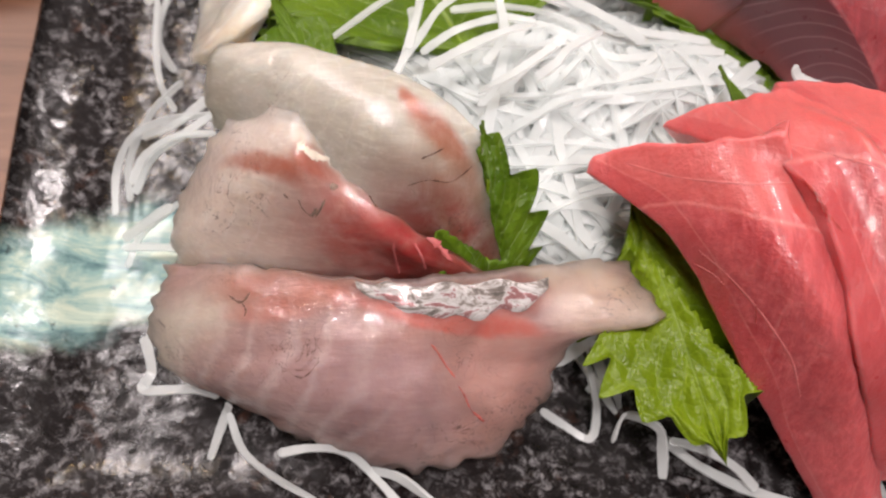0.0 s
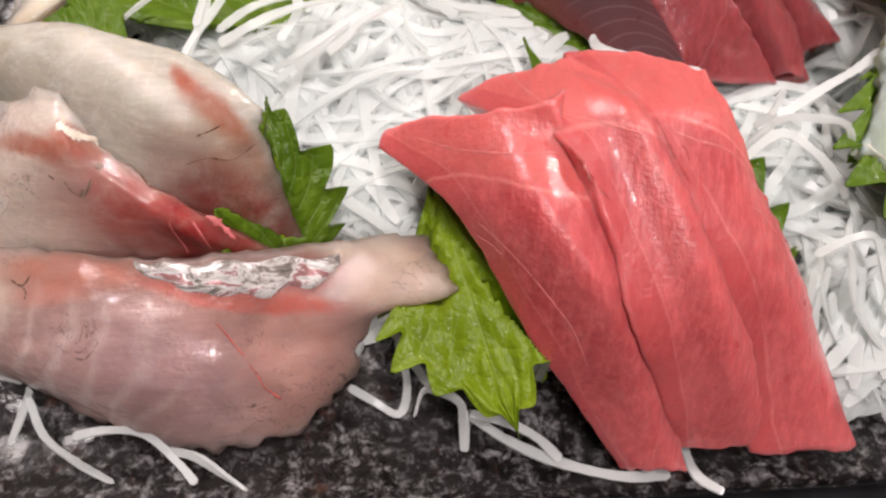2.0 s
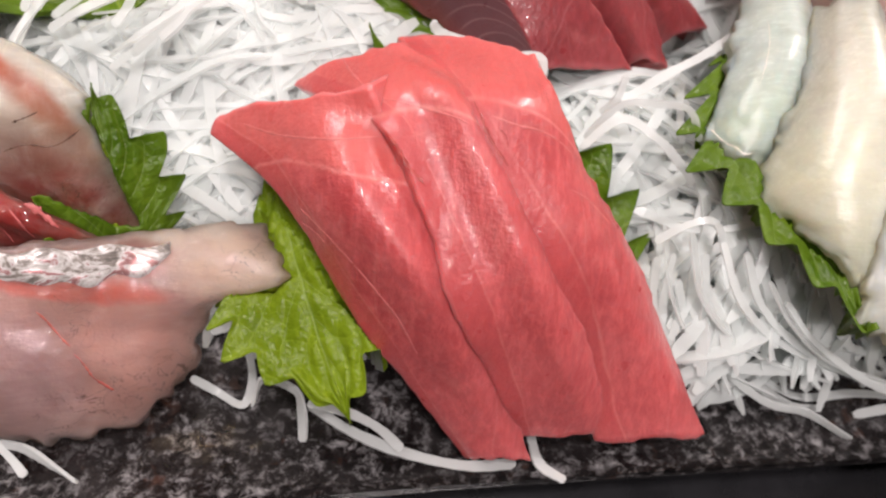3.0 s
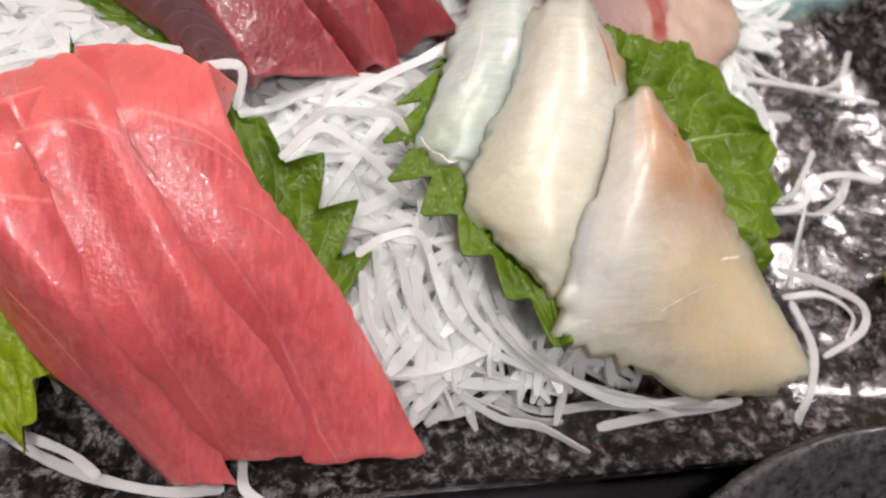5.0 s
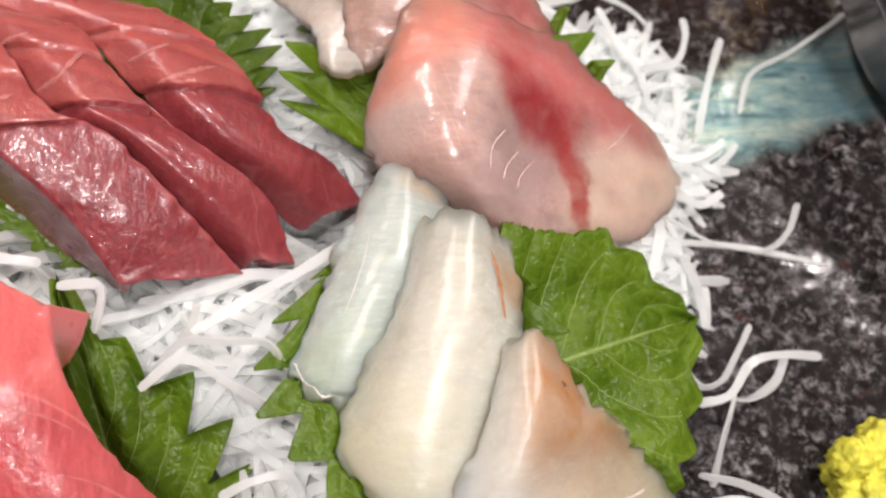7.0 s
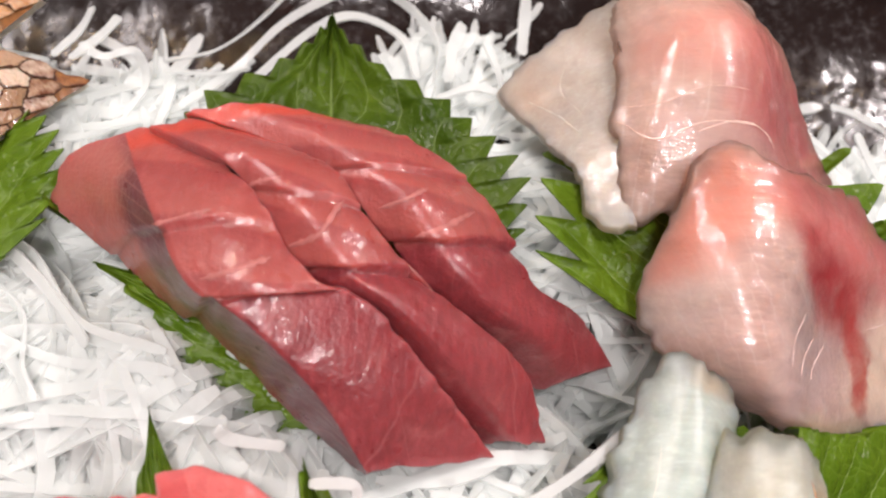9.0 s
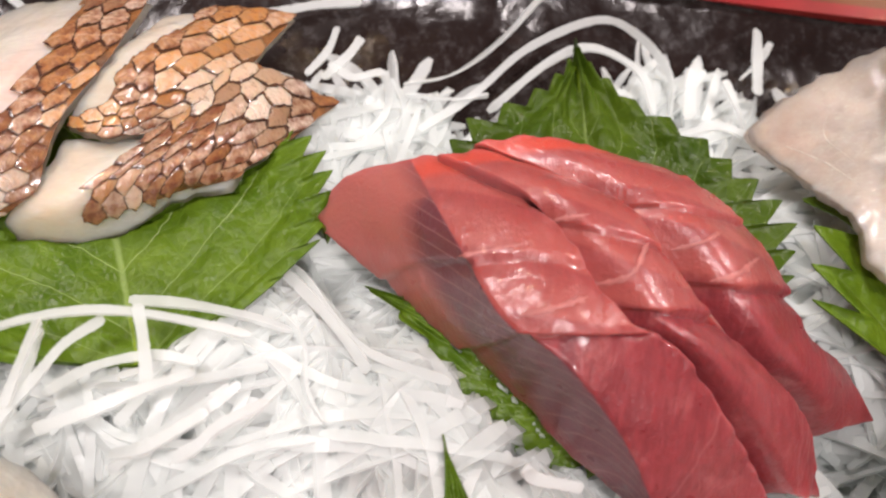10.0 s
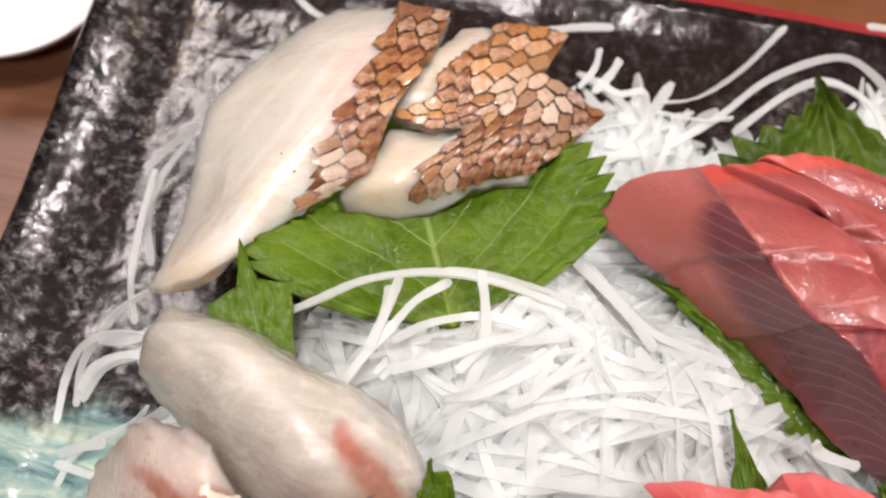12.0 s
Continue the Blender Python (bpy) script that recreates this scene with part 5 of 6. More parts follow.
streak(b2, "sinew", [(0.472, 0.006), (0.270, 0.101), (0.201, 0.157), (0.346, 0.233), (0.654, 0.321)], 0.54, M_SINEW, 23)
streak(b3, "sinew", [(0.201, 0.258), (0.314, 0.296), (0.535, 0.333), (0.799, 0.384)], 0.54, M_SINEW, 24)
streak(b3, "sinew", [(0.434, 0.472), (0.572, 0.509), (0.692, 0.560)], 0.48, M_SINEW, 25)
# dark red strands paint in the shade of the cracks between slices
streak(b2, "cut", [(0.000, 0.220), (0.000, 0.302), (0.101, 0.384)], 0.7, M_BLOOD, 26)
streak(b3, "cut", [(0.164, 0.214), (0.132, 0.308), (0.145, 0.390)], 0.7, M_BLOOD, 27)
streak(b3, "blood_vein", [(0.201, 0.296), (0.214, 0.314), (0.195, 0.340)], 0.35, M_BLOOD, 28)
streak(f2, "sinew", [(0.623, 0.465), (0.547, 0.528), (0.516, 0.604)], 0.45, M_ARC, 29)
streak(f2, "sinew", [(0.642, 0.547), (0.591, 0.591), (0.560, 0.642)], 0.45, M_ARC, 30)
streak(f2, "sinew", [(0.679, 0.579), (0.629, 0.629), (0.610, 0.667)], 0.35, M_ARC, 31)
streak(f2, "fold_edge", [(0.805, 0.553), (0.862, 0.528), (0.950, 0.390)], 0.3, M_ARC, 34)
streak(c3, "sinew", [(0.535, 0.780), (0.692, 0.736), (0.805, 0.711)], 0.3, M_EDGE, 35)
streak(c3, "torn_bit", [(0.836, 0.635), (0.881, 0.623), (0.918, 0.616)], 1.1, M_EDGE, 36)
streak(c3, "dark_speck", [(0.843, 0.151), (0.849, 0.164), (0.855, 0.170)], 0.9, M_THREAD, 37)
streak(c2, "brown_line", [(0.786, 0.069), (0.843, 0.170), (0.874, 0.264)], 1, M_BROWN, 38)
streak(f1, "fold_edge", [(0.0, 0.54), (0.264, 0.679), (0.49, 0.63), (0.704, 0.654)], 0.35, M_FLESH_EDGE, 51)
streak(f1, "fold_edge", [(0.02, 0.50), (0.264, 0.516), (0.465, 0.478), (0.667, 0.503)], 0.25, M_FLESH_EDGE, 52)
streak(f1, "dark_speck", [(0.02, 0.25), (0.024, 0.29)], 0.6, M_THREAD, 54)
streak(f0, "fibre", [(0.226, 0.34), (0.365, 0.44), (0.528, 0.629)], 0.25, M_FIBRE, 58)
streak(f0, "fibre", [(0.491, 0.201), (0.52, 0.33), (0.60, 0.50)], 0.25, M_FIBRE, 59)
streak(c1, "frayed_edge", [(0.06, 0.90), (0.302, 0.95), (0.629, 0.97)], 0.35, M_FIBRE, 60)
streak(c1, "fibre", [(0.327, 0.239), (0.36, 0.42), (0.39, 0.591)], 0.2, M_FIBRE, 61)
streak(e1, "dark_speck", [(0.579, 0.497), (0.597, 0.503)], 0.6, M_THREAD, 39)
streak(e1, "dark_speck", [(0.730, 0.597), (0.742, 0.597)], 0.5, M_THREAD, 40)

# ---- leaves ----
FISH = [(mathutils.bvhtree.BVHTree.FromPolygons([tuple(p) for p in v], q.tolist()), need) for v, q, need in ROOFS]
shiso_leaf((-137, -14, 25), (-148.6, 11.4, 25.8), 14, (0.1, -0.2, 1), "green shiso leaf tip standing behind pale fish", seed=104, teeth=2, tooth=0.95, free=0.3, power=0.62, point=0.2, ripple=0.3)
shiso_leaf((-113, -41, 8), (-114.5, -16.5, 30), 22, (0.6, -0.2, 1), "green serrated shiso leaf under pale fish slices", seed=11, teeth=5, tooth=0.55, free=0.85, power=0.8, point=0.4, ripple=0.6)
shiso_leaf((-89, -22, 20), (-77.5, -65, 12), 29, (-0.35, -0.2, 1), "bright green shiso leaf beside red tuna", pale=True, seed=2, teeth=8, tooth=0.38, power=1.25, point=0.3)
shiso_leaf((-66, -26, 22), (-71.3, -0.4, 26), 8, (0.3, -0.9, 0.5), "narrow green shiso leaf tip standing behind red tuna", seed=13, teeth=4, tooth=0.18, free=0.5)
shiso_leaf((-39, -54, 6), (-50, -9, 29), 33, (0.25, 0.0, 1), "green serrated shiso leaf under red tuna", seed=3, teeth=6, tooth=0.46, free=0.9, point=0.5)
shiso_leaf((3, 4, 26), (2, -60, 27), 42, (-0.2, -0.1, 1), "green shiso leaf under the white flatfish", seed=4, teeth=9, tooth=0.30, power=0.85, point=0.2)
shiso_leaf((8, -30, 26), (55, -14, 10), 52, (0.35, 0.0, 1), "broad green shiso leaf behind the white flatfish", seed=5, teeth=8, tooth=0.18, power=0.85, point=0.1)
shiso_leaf((-48, 12, 16), (-50.5, 74, 10), 60, (0, 0.25, 1), "dark green shiso leaf standing behind dark tuna", deep=True, seed=6, teeth=15, tooth=0.15, point=0.85)
shiso_leaf((-36, 6, 14), (-84, 22, 17), 27, (-0.2, -0.3, 1), "green shiso leaf under dark tuna", seed=7, teeth=9, tooth=0.30)
shiso_leaf((12, 9, 20), (14, 66, 16), 58, (0.0, 0.0, 1), "green shiso leaf under pink bream", seed=8, teeth=9, tooth=0.30)
shiso_leaf((-114, 7, 18), (-140, 74, 5), 66, (0.1, -0.1, 1), "broad green shiso leaf under seared fish", seed=9, teeth=19, curl=0.02, tooth=0.13)

# ---- daikon ----

TREES = [(mathutils.bvhtree.BVHTree.FromPolygons([tuple(p) for p in v], q.tolist()), need) for v, q, need in ROOFS]


def ceiling_over(x, y):
    """The height below which a shred may lie at this place."""
    best = 1.0
    for tree, need in TREES:
        hit = tree.ray_cast(Vector((x, y, 0.1)), Vector((0, 0, -1)))
        if hit[0] is not None:
            best = min(best, hit[0].z - need)
    return best


# heaps: centre, radii and height in millimetres
HEAPS = [(-132, -16, 30, 26, 20), (-108, 4, 34, 26, 24), (-96, -14, 22, 22, 19), (-60, -24, 30, 26, 30), (-66, 4, 30, 20, 26),
         (-48, 28, 38, 30, 26), (-120, 42, 38, 28, 16), (-84, 40, 19, 28, 8), (14, 32, 38, 34, 26), (8, -30, 40, 28, 28),
         (-4, -46, 30, 20, 18), (-26, -14, 24, 24, 24), (-92, -28, 16, 16, 10), (42, 4, 18, 30, 11), (-45, 50, 32, 14, 4), (16, 52, 30, 16, 8)]
# thin fringes round the pile
FRINGES = [(-27, 67, 17, 15, 4), (54, 41, 16, 20, 4), (60, 22, 12, 12, 3)]


def heap_height(x, y):
    h = 0.0
    for cx, cy, rx, ry, top in HEAPS + FRINGES:
        d = ((x * 1000 - cx) / rx) ** 2 + ((y * 1000 - cy) / ry) ** 2
        if d < 1:
            h = max(h, top * (1 - d) ** 0.5)
    return h / 1000


def shred_path(rnd, level, heaps):
    cx, cy, rx, ry, top = rnd.choice(heaps)
    an, r = rnd.uniform(0, 2 * math.pi), rnd.random() ** 0.5
    x, y = (cx + rx * r * math.cos(an)) / 1000, (cy + ry * r * math.sin(an)) / 1000
    lie = 5.0 * noise.noise(Vector((x * 22, y * 22, 1.7 + 3 * level)))
    head, bend = (lie + rnd.gauss(0, 0.28) if rnd.random() < 0.82 else rnd.uniform(0, 2 * math.pi)), rnd.gauss(0, 26)
    n = rnd.randint(20, 52)
    pts = []
    margin = rnd.uniform(0.008, 0.026)
    for i in range(n):
        if not (PX0 + 0.008 < x < PX1 - 0.008 and PY0 + margin < y < PY1 - 0.008):
            break
        if heap_height(x, y) < 0.002 and rnd.random() < 0.5:
            break
        pts.append((x, y))
        head += bend * 0.0022 + rnd.gauss(0, 0.05)
        x, y = x + 0.0022 * math.cos(head), y + 0.0022 * math.sin(head)
    if len(pts) < 6:
        return None
    pts = np.array(pts)
    floor = np.array([plate_height(a, b) + 0.0009 for a, b in pts])
    z = np.array([heap_height(a, b) for a, b in pts]) * level + floor + 0.001 * np.sin(np.linspace(0, rnd.uniform(2, 7), len(pts)) + rnd.uniform(0, 6))
    lid = np.array([ceiling_over(a, b) for a, b in pts])
    z = np.minimum(z, lid)
    for _ in range(4):
        z[1:-1] = np.minimum(z[1:-1], 0.25 * z[:-2] + 0.5 * z[1:-1] + 0.25 * z[2:] + 0.0002)
        z = np.convolve(np.pad(z, 1, mode="edge"), (0.25, 0.5, 0.25), "valid")
    z = np.maximum(np.minimum(z, lid), floor)
    return np.column_stack([pts, z])


def daikon_heap(count, seed):
    rnd = random.Random(seed)
    verts, faces, n0 = [], [], 0
    while count:
        p = shred_path(rnd, 1.0 - 0.75 * rnd.random() ** 1.8, HEAPS if count > 45 else FRINGES)
        if p is None:
            continue
        count -= 1
        wide = rnd.uniform(0.0010, 0.0023)
        v, f = ribbon(p, wide, rnd.uniform(0.0004, 0.0008), rnd.uniform(-0.5, 0.5), rnd.uniform(-0.9, 0.9))
        verts.append(v)
        faces += [tuple(i + n0 for i in q) for q in f]
        n0 += len(v)
    ob = solid("daikon_shreds", np.concatenate(verts), faces, M_DAIKON, smooth=False)
    tagged(ob, "heaped white shredded daikon radish under the fish", "daikon", kind="stuff")


daikon_heap(2645, 5)


def loose_shred(points, wide=1.45):
    """A single shred through a few places in millimetres."""
    p = spline(np.array(points, float) / 1000, np.linspace(0, 1, 8 * len(points)))
    p[:, 2] = np.maximum(p[:, 2], [plate_height(min(max(a, PX0), PX1), min(max(b, PY0), PY1)) + 0.0006 for a, b in p[:, :2]])
    rnd = random.Random(len(bpy.data.objects))
    v, f = ribbon(p, wide / 1000 * rnd.uniform(0.8, 1.2), rnd.uniform(0.00035, 0.0006), rnd.uniform(-0.6, 0.6), rnd.uniform(-1.4, 1.4))
    tagged(solid("daikon_shred", v, f, M_DAIKON, smooth=False), "single loose white daikon shred", "daikon", "loose daikon shreds")


loose_shred([(-24, -37.5, 20), (-22, -48.5, 13), (-15.5, -57, 7), (-2, -63.5, 2)])
loose_shred([(-20.5, -40, 22), (-17.5, -49.5, 15), (-8, -57, 9), (7.5, -61.5, 4)])
loose_shred([(-15.5, -42, 22), (-12, -51, 17), (-2.5, -56.5, 10), (13.5, -61.5, 5)])
loose_shred([(-12, -44, 22), (-7.5, -51.5, 15), (3, -58, 9), (21.5, -63.5, 4), (37, -65, 3)])
loose_shred([(-21.5, -45.5, 15), (-19, -51.5, 9), (-17, -55, 4)])
loose_shred([(-18, -43, 20), (-17, -49.5, 14), (-16.5, -54.5, 6)])
loose_shred([(-8, -48.5, 20), (-3, -54.5, 15), (6.5, -60, 9), (27, -66, 4)])
loose_shred([(-5, -51.5, 18), (2.5, -57.5, 12), (16.5, -64, 6), (32, -64, 5)])
loose_shred([(-22.5, -42, 18), (-23.5, -48, 12), (-21.5, -50.5, 7)])
loose_shred([(-14, -51.5, 9), (-11.5, -58.5, 5), (-4, -64, 2), (3.5, -66, 1), (12, -70.5, -2)])
loose_shred([(-26, -43, 19), (-25.5, -48.5, 13), (-22, -54.5, 7)])
loose_shred([(-158, -60.5, -3), (-156, -54, -2), (-155, -52, 0)])
loose_shred([(-155, -53.5, 0), (-152.5, -59.5, -2), (-147, -64, -2), (-140.5, -68, 0)])
loose_shred([(-146.5, -61, 3), (-141, -60.5, 4), (-135.5, -61, 2), (-130.5, -65.5, 1), (-127.5, -69, 1)])
loose_shred([(-132, -63.5, 1), (-127.5, -65, 2), (-123, -68, 1), (-119.5, -70.5, 1)])
loose_shred([(-103, -54, 0), (-99, -56, -2), (-94.5, -58.5, -2), (-93, -53.5, -1), (-94.5, -46.5, 2)])
loose_shred([(-84.5, -66.5, 3), (-84.5, -62, 5), (-85.5, -59, 7), (-90.5, -57, 7), (-92.5, -60.5, 4)])
loose_shred([(-68.5, -68.5, 2), (-72.5, -65, 4), (-78, -62.5, 6), (-83.5, -61, 6)])
loose_shred([(-42.5, -75.5, 4), (-46, -72.5, 3), (-46.5, -68, 1), (-46.5, -65, 1)])
loose_shred([(-83.5, -60, 3), (-77.5, -64.5, 2), (-69, -68.5, 1), (-58.5, -71.5, 1), (-49.5, -71.5, 0)])
loose_shred([(-178, -15.5, -3), (-178.5, -7, -2), (-175.5, -2, 2), (-169, 0, 5), (-159.5, -0.5, 8)])
loose_shred([(-175.5, -9.5, -2), (-173, -5.5, 1), (-167, -3.5, 5), (-159.5, -4, 7)])
loose_shred([(-175, 34.5, -2), (-174, 22, -1), (-171.5, 10.5, 2), (-167.5, 2, 5)])
loose_shred([(-176, -20.5, -3), (-170.5, -19, 2), (-166, -18.5, 6)])
loose_shred([(-176, -22, -3), (-167, -23.5, 0), (-161.5, -25, 2)])
loose_shred([(-170.5, -39, -3), (-168.5, -45.5, -2), (-169.5, -48.5, -3), (-161.5, -48.5, -3), (-157, -49.5, -3)])
loose_shred([(90, -0.5, -2), (81, 2, -2), (70.5, 4, -1), (58, 4, 2), (49, 3, 6)])
loose_shred([(87.5, 13.5, -2), (83, 6.5, -1), (76.5, 2.5, 0), (65.5, 3.5, 2), (55, 7.5, 6)])
loose_shred([(84, -19.5, -2), (74.5, -19.5, 1), (67.5, -21, 2), (61.5, -27, 3), (54.5, -28.5, 4)])
loose_shred([(70, -13, 0), (64, -20.5, 2), (61, -24, 2), (57, -25, 2), (54, -22, 3)])
loose_shred([(75.5, -19.5, 0), (73, -24, -1), (67.5, -27, -1), (62, -27, 0), (54, -27.5, 2)])
loose_shred([(51, -68.5, -3), (54.5, -63, 0), (56, -55.5, 2), (52.5, -47.5, 5)])
loose_shred([(56.5, -42.5, -1), (59, -35.5, 1), (62.5, -28, 2), (64.5, -23, 2)])
loose_shred([(59, -57, 0), (68, -52.5, 0), (69, -47.5, 1), (61.5, -43, 2), (52, -41, 5)])
loose_shred([(53, -45.5, 2), (61, -45.5, 2), (66.5, -49.5, 1), (64, -54.5, 0)])
loose_shred([(63, -4.5, -1), (61.5, -12.5, -1), (60, -5, 2), (57.5, 0.5, 4)])
loose_shred([(79, 54.5, -1), (74, 44.5, 0), (69, 33.5, 2), (66, 27, 4)])
loose_shred([(111.5, 61.5, -1), (95, 51, -1), (84, 45, -1), (79, 35, -1)])
loose_shred([(48, 56, 8), (51.5, 49.5, 6), (56, 43.5, 4), (57.5, 34.5, 3)])
loose_shred([(62, 57.5, 0), (57.5, 60.5, 2), (50, 62, 5), (44.5, 62, 7)])
loose_shred([(-54.5, 90, 4), (-62.5, 79, 2), (-71.5, 70.5, 1), (-80.5, 66, 3)])
loose_shred([(-90, 85, 0), (-98, 82.5, 1), (-105.5, 79, 2), (-115.5, 73.5, 5)])
loose_shred([(-37.5, 93, 5), (-31.5, 92.5, 6), (-22.5, 92.5, 6)])
loose_shred([(-77.5, 57, 2), (-68, 65, 3), (-58.5, 74.5, 6), (-46, 81, 8), (-38, 79.5, 7), (-31, 73.5, 4), (-31, 64.5, 3)])
loose_shred([(-80, 64.5, 2), (-71, 64, 3), (-65, 65, 4)])
loose_shred([(-65, 61.5, 4), (-54.5, 72, 6), (-46.5, 75.5, 7), (-37.5, 72, 6), (-34.5, 64, 5)])
loose_shred([(-94, 65.5, 8), (-89.5, 62.5, 9), (-84.5, 64.5, 8), (-83, 60.5, 4), (-86.5, 54, 3)])
loose_shred([(-93.5, 74.5, 6), (-94.5, 68, 8), (-97.5, 61.5, 10)])
loose_shred([(-89, 73.5, 5), (-91, 68, 7), (-94.5, 61, 10)])
loose_shred([(-77.5, 59.5, 6), (-79, 53, 6), (-81.5, 45.5, 5), (-84, 40, 5)])
loose_shred([(-160.5, 84.5, -6), (-155, 79.5, -5), (-147.5, 75.5, -4)])
loose_shred([(-176, -12, -4), (-176.5, -4.5, -2), (-172.5, 3.5, 2), (-166.5, 8, 6)])
loose_shred([(-169.5, 14.5, 0), (-174, 24.5, -4), (-174.5, 33.5, -5), (-170, 43, -2)])
loose_shred([(-178, 35.5, -5), (-174, 40, -3), (-169, 44.5, 0)])
loose_shred([(-175, -11, -3), (-172, -5.5, 0), (-166, -3.5, 5), (-160, -0.5, 8)])
loose_shred([(-174, -0.5, 0), (-167.5, -1, 5), (-160.5, 2.5, 9)])
loose_shred([(-175, -25.5, -4), (-172.5, -19.5, -2), (-164, -14.5, 3), (-161, -11.5, 6)])
loose_shred([(-141, 2, 24), (-135, 4.5, 28), (-128, 8, 31), (-118.5, 10.5, 32), (-109.5, 11, 31), (-98, 10.5, 27)])
loose_shred([(-129.5, -8, 26), (-127, -3.5, 28), (-123.5, 2, 29), (-120.5, 6.5, 30), (-116, 10, 31)])
loose_shred([(-125, 9, 27), (-125, 3.5, 28), (-126.5, -1.5, 27), (-129, -6.5, 25)])
loose_shred([(-112, 12, 32), (-110.5, 7, 31), (-110, 2, 29), (-113, -2.5, 27)])
loose_shred([(-104, 6, 28), (-110, 6.5, 28), (-117.5, 4.5, 27), (-123.5, 1, 25)])
loose_shred([(-100, 4, 25), (-104.5, -0, 25), (-109, -3.5, 24), (-114, -8, 23)])
loose_shred([(-96, 8, 20), (-103, 5.5, 22), (-110, 3.5, 24), (-117.5, 2.5, 24)])
loose_shred([(-104.5, 28, 14), (-98.5, 25.5, 15), (-91.5, 19.5, 17), (-85.5, 13, 19), (-82, 8.5, 20)])
loose_shred([(-98.5, 19, 15), (-92.5, 13.5, 17), (-90.5, 5.5, 19), (-87.5, 1, 20)])
loose_shred([(-117, 16.5, 18), (-108.5, 16, 20), (-100, 15, 20), (-93.5, 14, 18)])
loose_shred([(-110.5, -6, 24), (-104.5, -1.5, 27), (-100.5, 1.5, 28), (-98.5, 4, 27)])
loose_shred([(-101, 28.5, 10), (-93.5, 24, 14), (-87, 15.5, 18), (-81.5, 11, 20), (-70.5, 7.5, 22)])
loose_shred([(-36.5, -23, 24), (-31.5, -20.5, 30), (-25.5, -21, 31), (-19.5, -21, 29), (-17, -24.5, 25)])
loose_shred([(-38, -26, 26), (-31.5, -22.5, 29), (-25.5, -26, 28), (-20.5, -29, 24), (-18, -30.5, 21)])
loose_shred([(-30.5, -18.5, 28), (-21.5, -13.5, 29), (-14, -9, 28), (-6, -3, 26)])
loose_shred([(-29.5, -14.5, 30), (-31, -17.5, 27), (-33, -18, 24)])
loose_shred([(-49.5, -11, 30), (-43.5, -11.5, 30), (-44.5, -17.5, 27)])
loose_shred([(-27, -41.5, 22), (-22, -40, 25), (-17, -39.5, 24), (-14.5, -44, 20)])
loose_shred([(-16, -47, 12), (-11.5, -53, 5), (-5, -58.5, 0), (1.5, -63.5, -2), (8.5, -64.5, -3)])
loose_shred([(-23.5, -44.5, 12), (-22, -49.5, 8), (-23, -51, 6)])
loose_shred([(-10.5, -52, 8), (-5, -58, 2), (3.5, -62.5, -1), (14.5, -62.5, -1), (23.5, -64, 0)])
loose_shred([(-2, -52.5, 14), (2, -56.5, 10), (5, -59.5, 6), (3.5, -62.5, 2)])
loose_shred([(-22, -56.5, -4), (-16.5, -56, -4), (-10.5, -56.5, -3)])
loose_shred([(14.5, -66, -3), (24.5, -65, -2), (34, -64.5, -1), (40.5, -64, 1)])
loose_shred([(-105, -6.5, 29), (-102, -5, 31), (-99.5, -2.5, 32), (-94, 1, 32)])
loose_shred([(-61.5, -4.5, 31), (-59.5, -5.5, 29), (-53, -6, 27)])
loose_shred([(-114, -6, 24), (-108.5, -5, 28), (-101.5, -0.5, 30)])
loose_shred([(-122.5, -4, 28), (-117, -2.5, 31), (-110.5, 1, 31), (-104, 4.5, 29)])
loose_shred([(-126, -2, 30), (-124.5, 3, 32), (-123.5, 9, 32)])

loose_shred([(-26, 76, 6), (-28, 70, 7), (-29, 62, 8)], 2.2)
loose_shred([(-13, 86, 4), (-14, 78, 5), (-15, 70, 6)], 2.0)
loose_shred([(-22, 71, 8), (-20, 65, 8), (-18, 59, 7)], 1.8)
loose_shred([(-31, 58, 9), (-24, 60, 10), (-17, 58, 9)], 1.8)
loose_shred([(-10, 84, 3), (-13, 79, 4), (-18, 73, 6)], 1.6)
loose_shred([(69, 57, 3), (68, 51, 4), (64, 44, 5), (56, 42, 6)], 1.8)
loose_shred([(72, 26, 3), (66, 22, 4), (60, 21, 5), (56, 24, 6)], 1.8)
loose_shred([(70, 15, 1), (64, 12, 2), (58, 15, 4)], 1.8)

# ---- small things ----
def wasabi_lump():
    bm = bmesh.new()
    bmesh.ops.create_icosphere(bm, subdivisions=5, radius=1.0)
    for v in bm.verts:
        p = v.co.copy()
        d = 1 + 0.30 * noise.noise(p * 1.6) + 0.20 * noise.noise(p * 4.1) + 0.16 * noise.noise(p * 8) + 0.10 * noise.noise(p * 18)
        v.co = Vector((0.0900 + p.x * d * 0.0110, -0.0455 + p.y * d * 0.0105, max(-0.0042, 0.0015 + p.z * d * 0.0075)))
    root = part("wasabi", bm, M_WASABI, None)
    tagged(root, "crumbly yellow-green lump of wasabi on the platter", "wasabi")
    for cx, cy, cz, r in ((0.0800, -0.0400, 0.0052, 0.0034), (0.0925, -0.0430, 0.0078, 0.0040), (0.0815, -0.0500, 0.0025, 0.0036), (0.0935, -0.0520, 0.0045, 0.0034)):
        bm = bmesh.new()
        bmesh.ops.create_icosphere(bm, subdivisions=4, radius=1.0)
        for v in bm.verts:
            p = v.co.copy()
            d = r * (1 + 0.35 * noise.noise(p * 1.9 + Vector((cx * 900, 0, 0))) + 0.22 * noise.noise(p * 5.3) + 0.12 * noise.noise(p * 11))
            v.co = Vector((cx, cy, cz)) + p * d
        part("crumb", bm, M_WASABI, root)


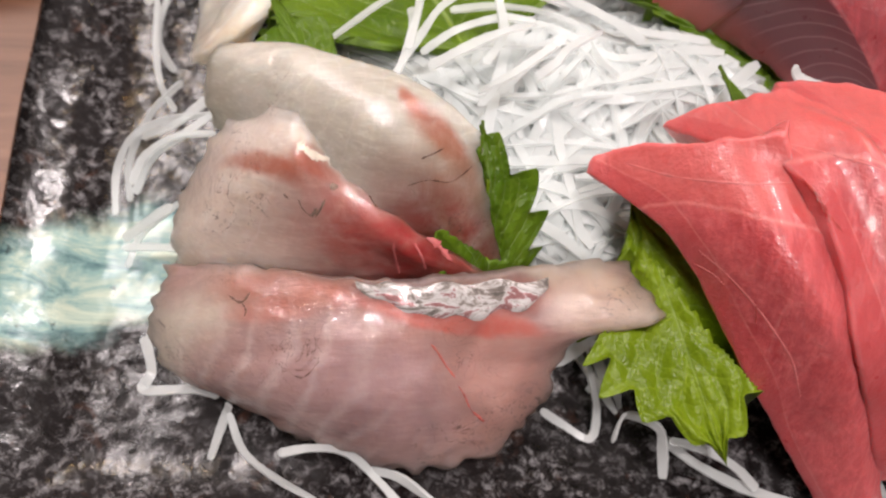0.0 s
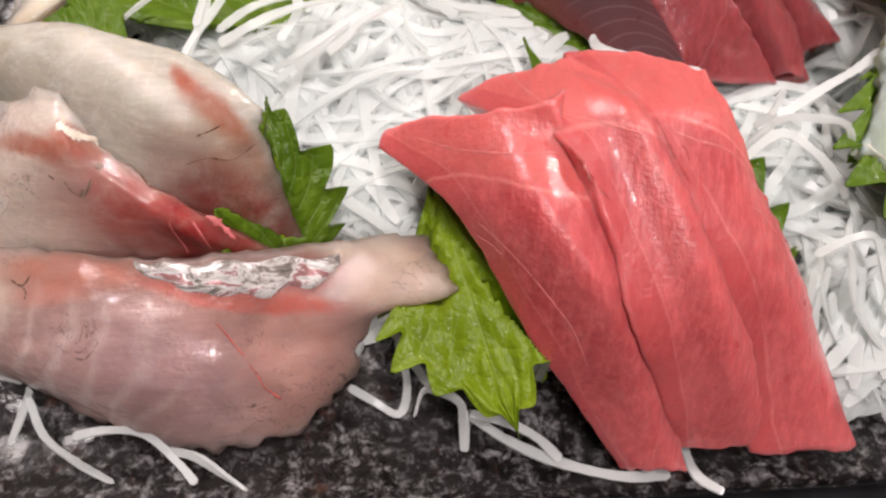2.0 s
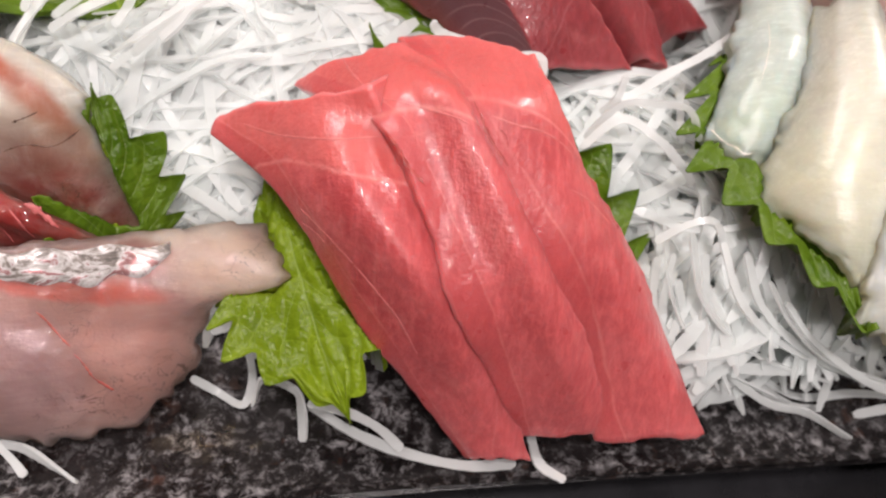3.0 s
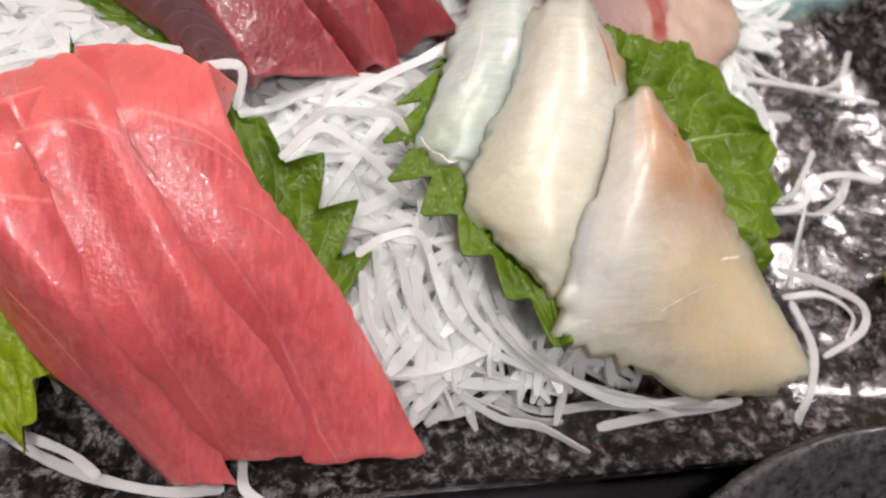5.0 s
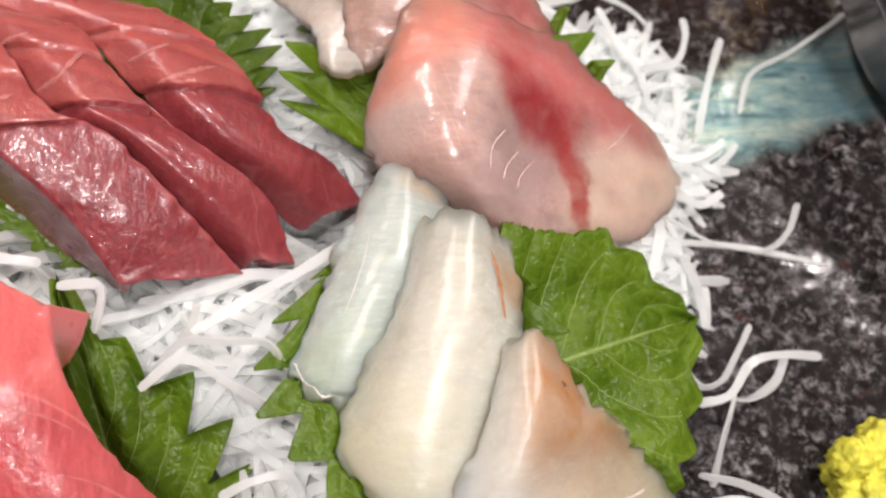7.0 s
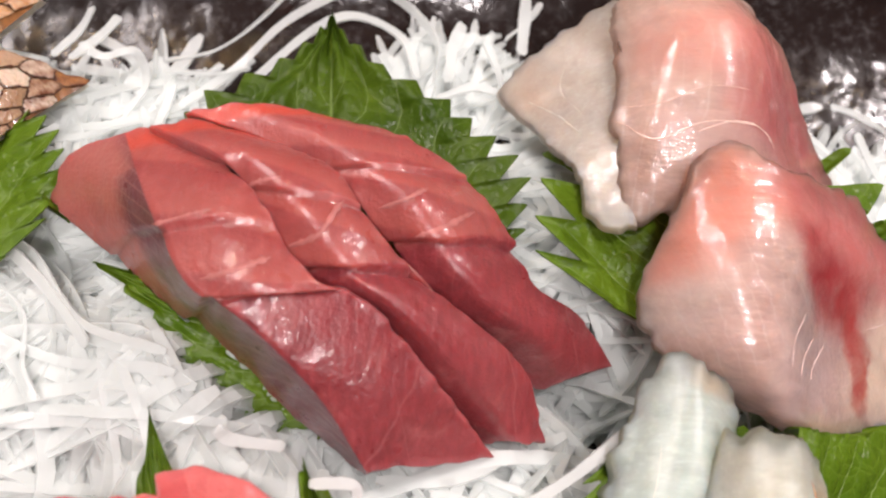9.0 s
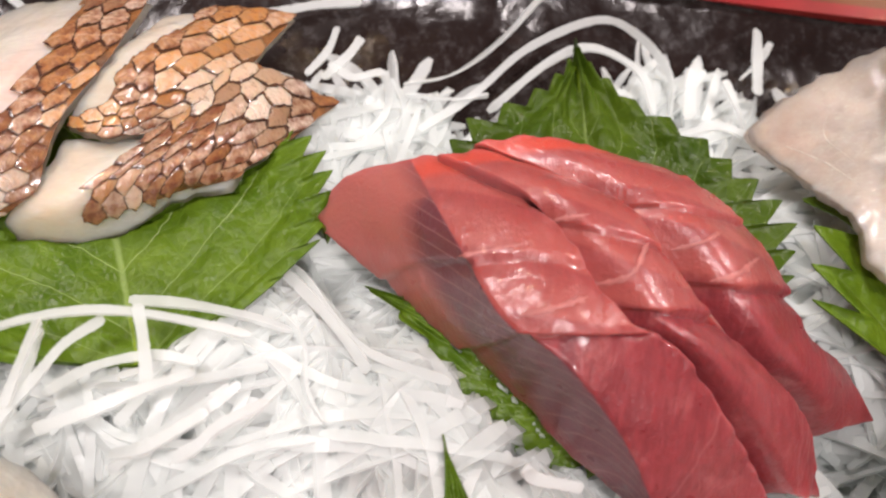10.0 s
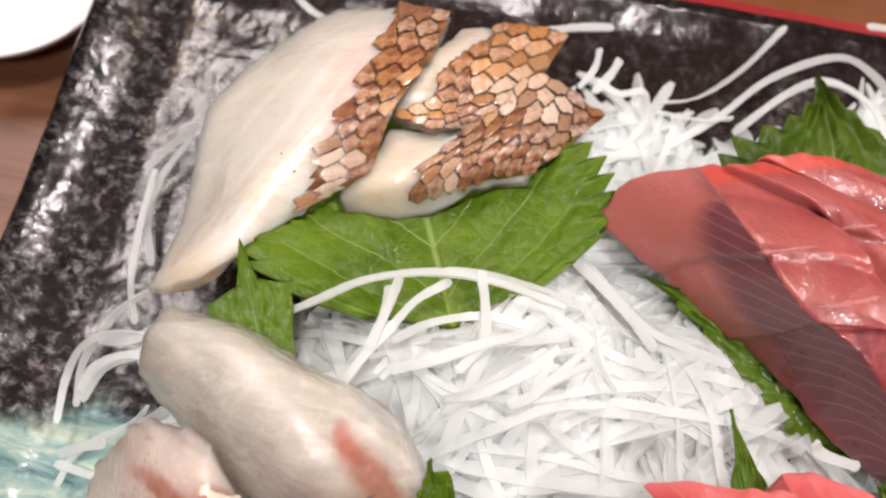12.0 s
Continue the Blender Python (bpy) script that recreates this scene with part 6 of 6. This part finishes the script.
wasabi_lump()


def lathe(name, profile, centre, material, parent=None, label="", sides=72):
    """A turned body: profile of radius and height in metres."""
    verts, faces = [], []
    for r, z in profile:
        for k in range(sides):
            an = 2 * math.pi * k / sides
            verts.append((centre[0] + r * math.cos(an), centre[1] + r * math.sin(an), centre[2] + z))
    for i in range(len(profile) - 1):
        for k in range(sides):
            faces.append((i * sides + k, i * sides + (k + 1) % sides, (i + 1) * sides + (k + 1) % sides, (i + 1) * sides + k))
    faces.append(tuple(range(sides))[::-1])
    faces.append(tuple(range((len(profile) - 1) * sides, len(profile) * sides)))
    return solid(name, verts, faces, material, parent, label)


# thin black sheet, added only to darken the tabletop before the platter
v, f = box_mesh(-0.24, 0.30, -0.33, -0.0655, TABLE, TABLE + 0.003)
tagged(solid("placemat", v, f, M_BLACK, smooth=False), "flat black sheet added in front of the platter to darken the tabletop", "placemat")
bowl = lathe("soy_dish", [(0.036, 0), (0.037, 0.003), (0.050, 0.010), (0.060, 0.019), (0.063, 0.0245), (0.0642, 0.0255), (0.063, 0.0262), (0.060, 0.0245),
                          (0.047, 0.013), (0.033, 0.006), (0.014, 0.004)], (0.060, -0.136, TABLE + 0.003), M_BLACK_ROUGH)
tagged(bowl, "black stoneware soy dish beside the platter", "dish")
cup = lathe("black_bowl", [(0.024, 0), (0.026, 0.004), (0.042, 0.012), (0.052, 0.026), (0.0555, 0.040), (0.056, 0.0405), (0.0545, 0.0405), (0.050, 0.027), (0.038, 0.014), (0.014, 0.009)],
            (0.1565, 0.052, TABLE), M_BLACK)
tagged(cup, "smooth black lacquer bowl at the platter's end", "bowl")
dish = lathe("small_dish", [(0.014, 0), (0.015, 0.002), (0.022, 0.006), (0.027, 0.013), (0.0275, 0.0145), (0.0262, 0.0145), (0.021, 0.008), (0.012, 0.0045)],
             (-0.2235, 0.080, TABLE), M_WHITE)
tagged(dish, "small white porcelain dish on the wooden table", "dish")


def lacquer_tray():
    root = holder("lacquer_tray", (0.0, 0.24, TABLE))
    tagged(root, "brown lacquer tray with a red rim behind the platter", "tray")
    x0, x1, y0, y1 = -0.13, 0.26, 0.103, 0.38
    v, f = box_mesh(x0, x1, y0, y1, TABLE, TABLE + 0.006)
    solid("base", v, f, M_TRAY, root, smooth=False)
    for dims in ((x0, x1, y0 - 0.003, y0), (x0, x1, y1, y1 + 0.003), (x0 - 0.003, x0, y0 - 0.003, y1 + 0.003), (x1, x1 + 0.003, y0 - 0.003, y1 + 0.003)):
        v, f = box_mesh(*dims, TABLE, TABLE + 0.0128)
        solid("rim", v, f, M_RED, root, "red lacquered rim", smooth=False)


lacquer_tray()
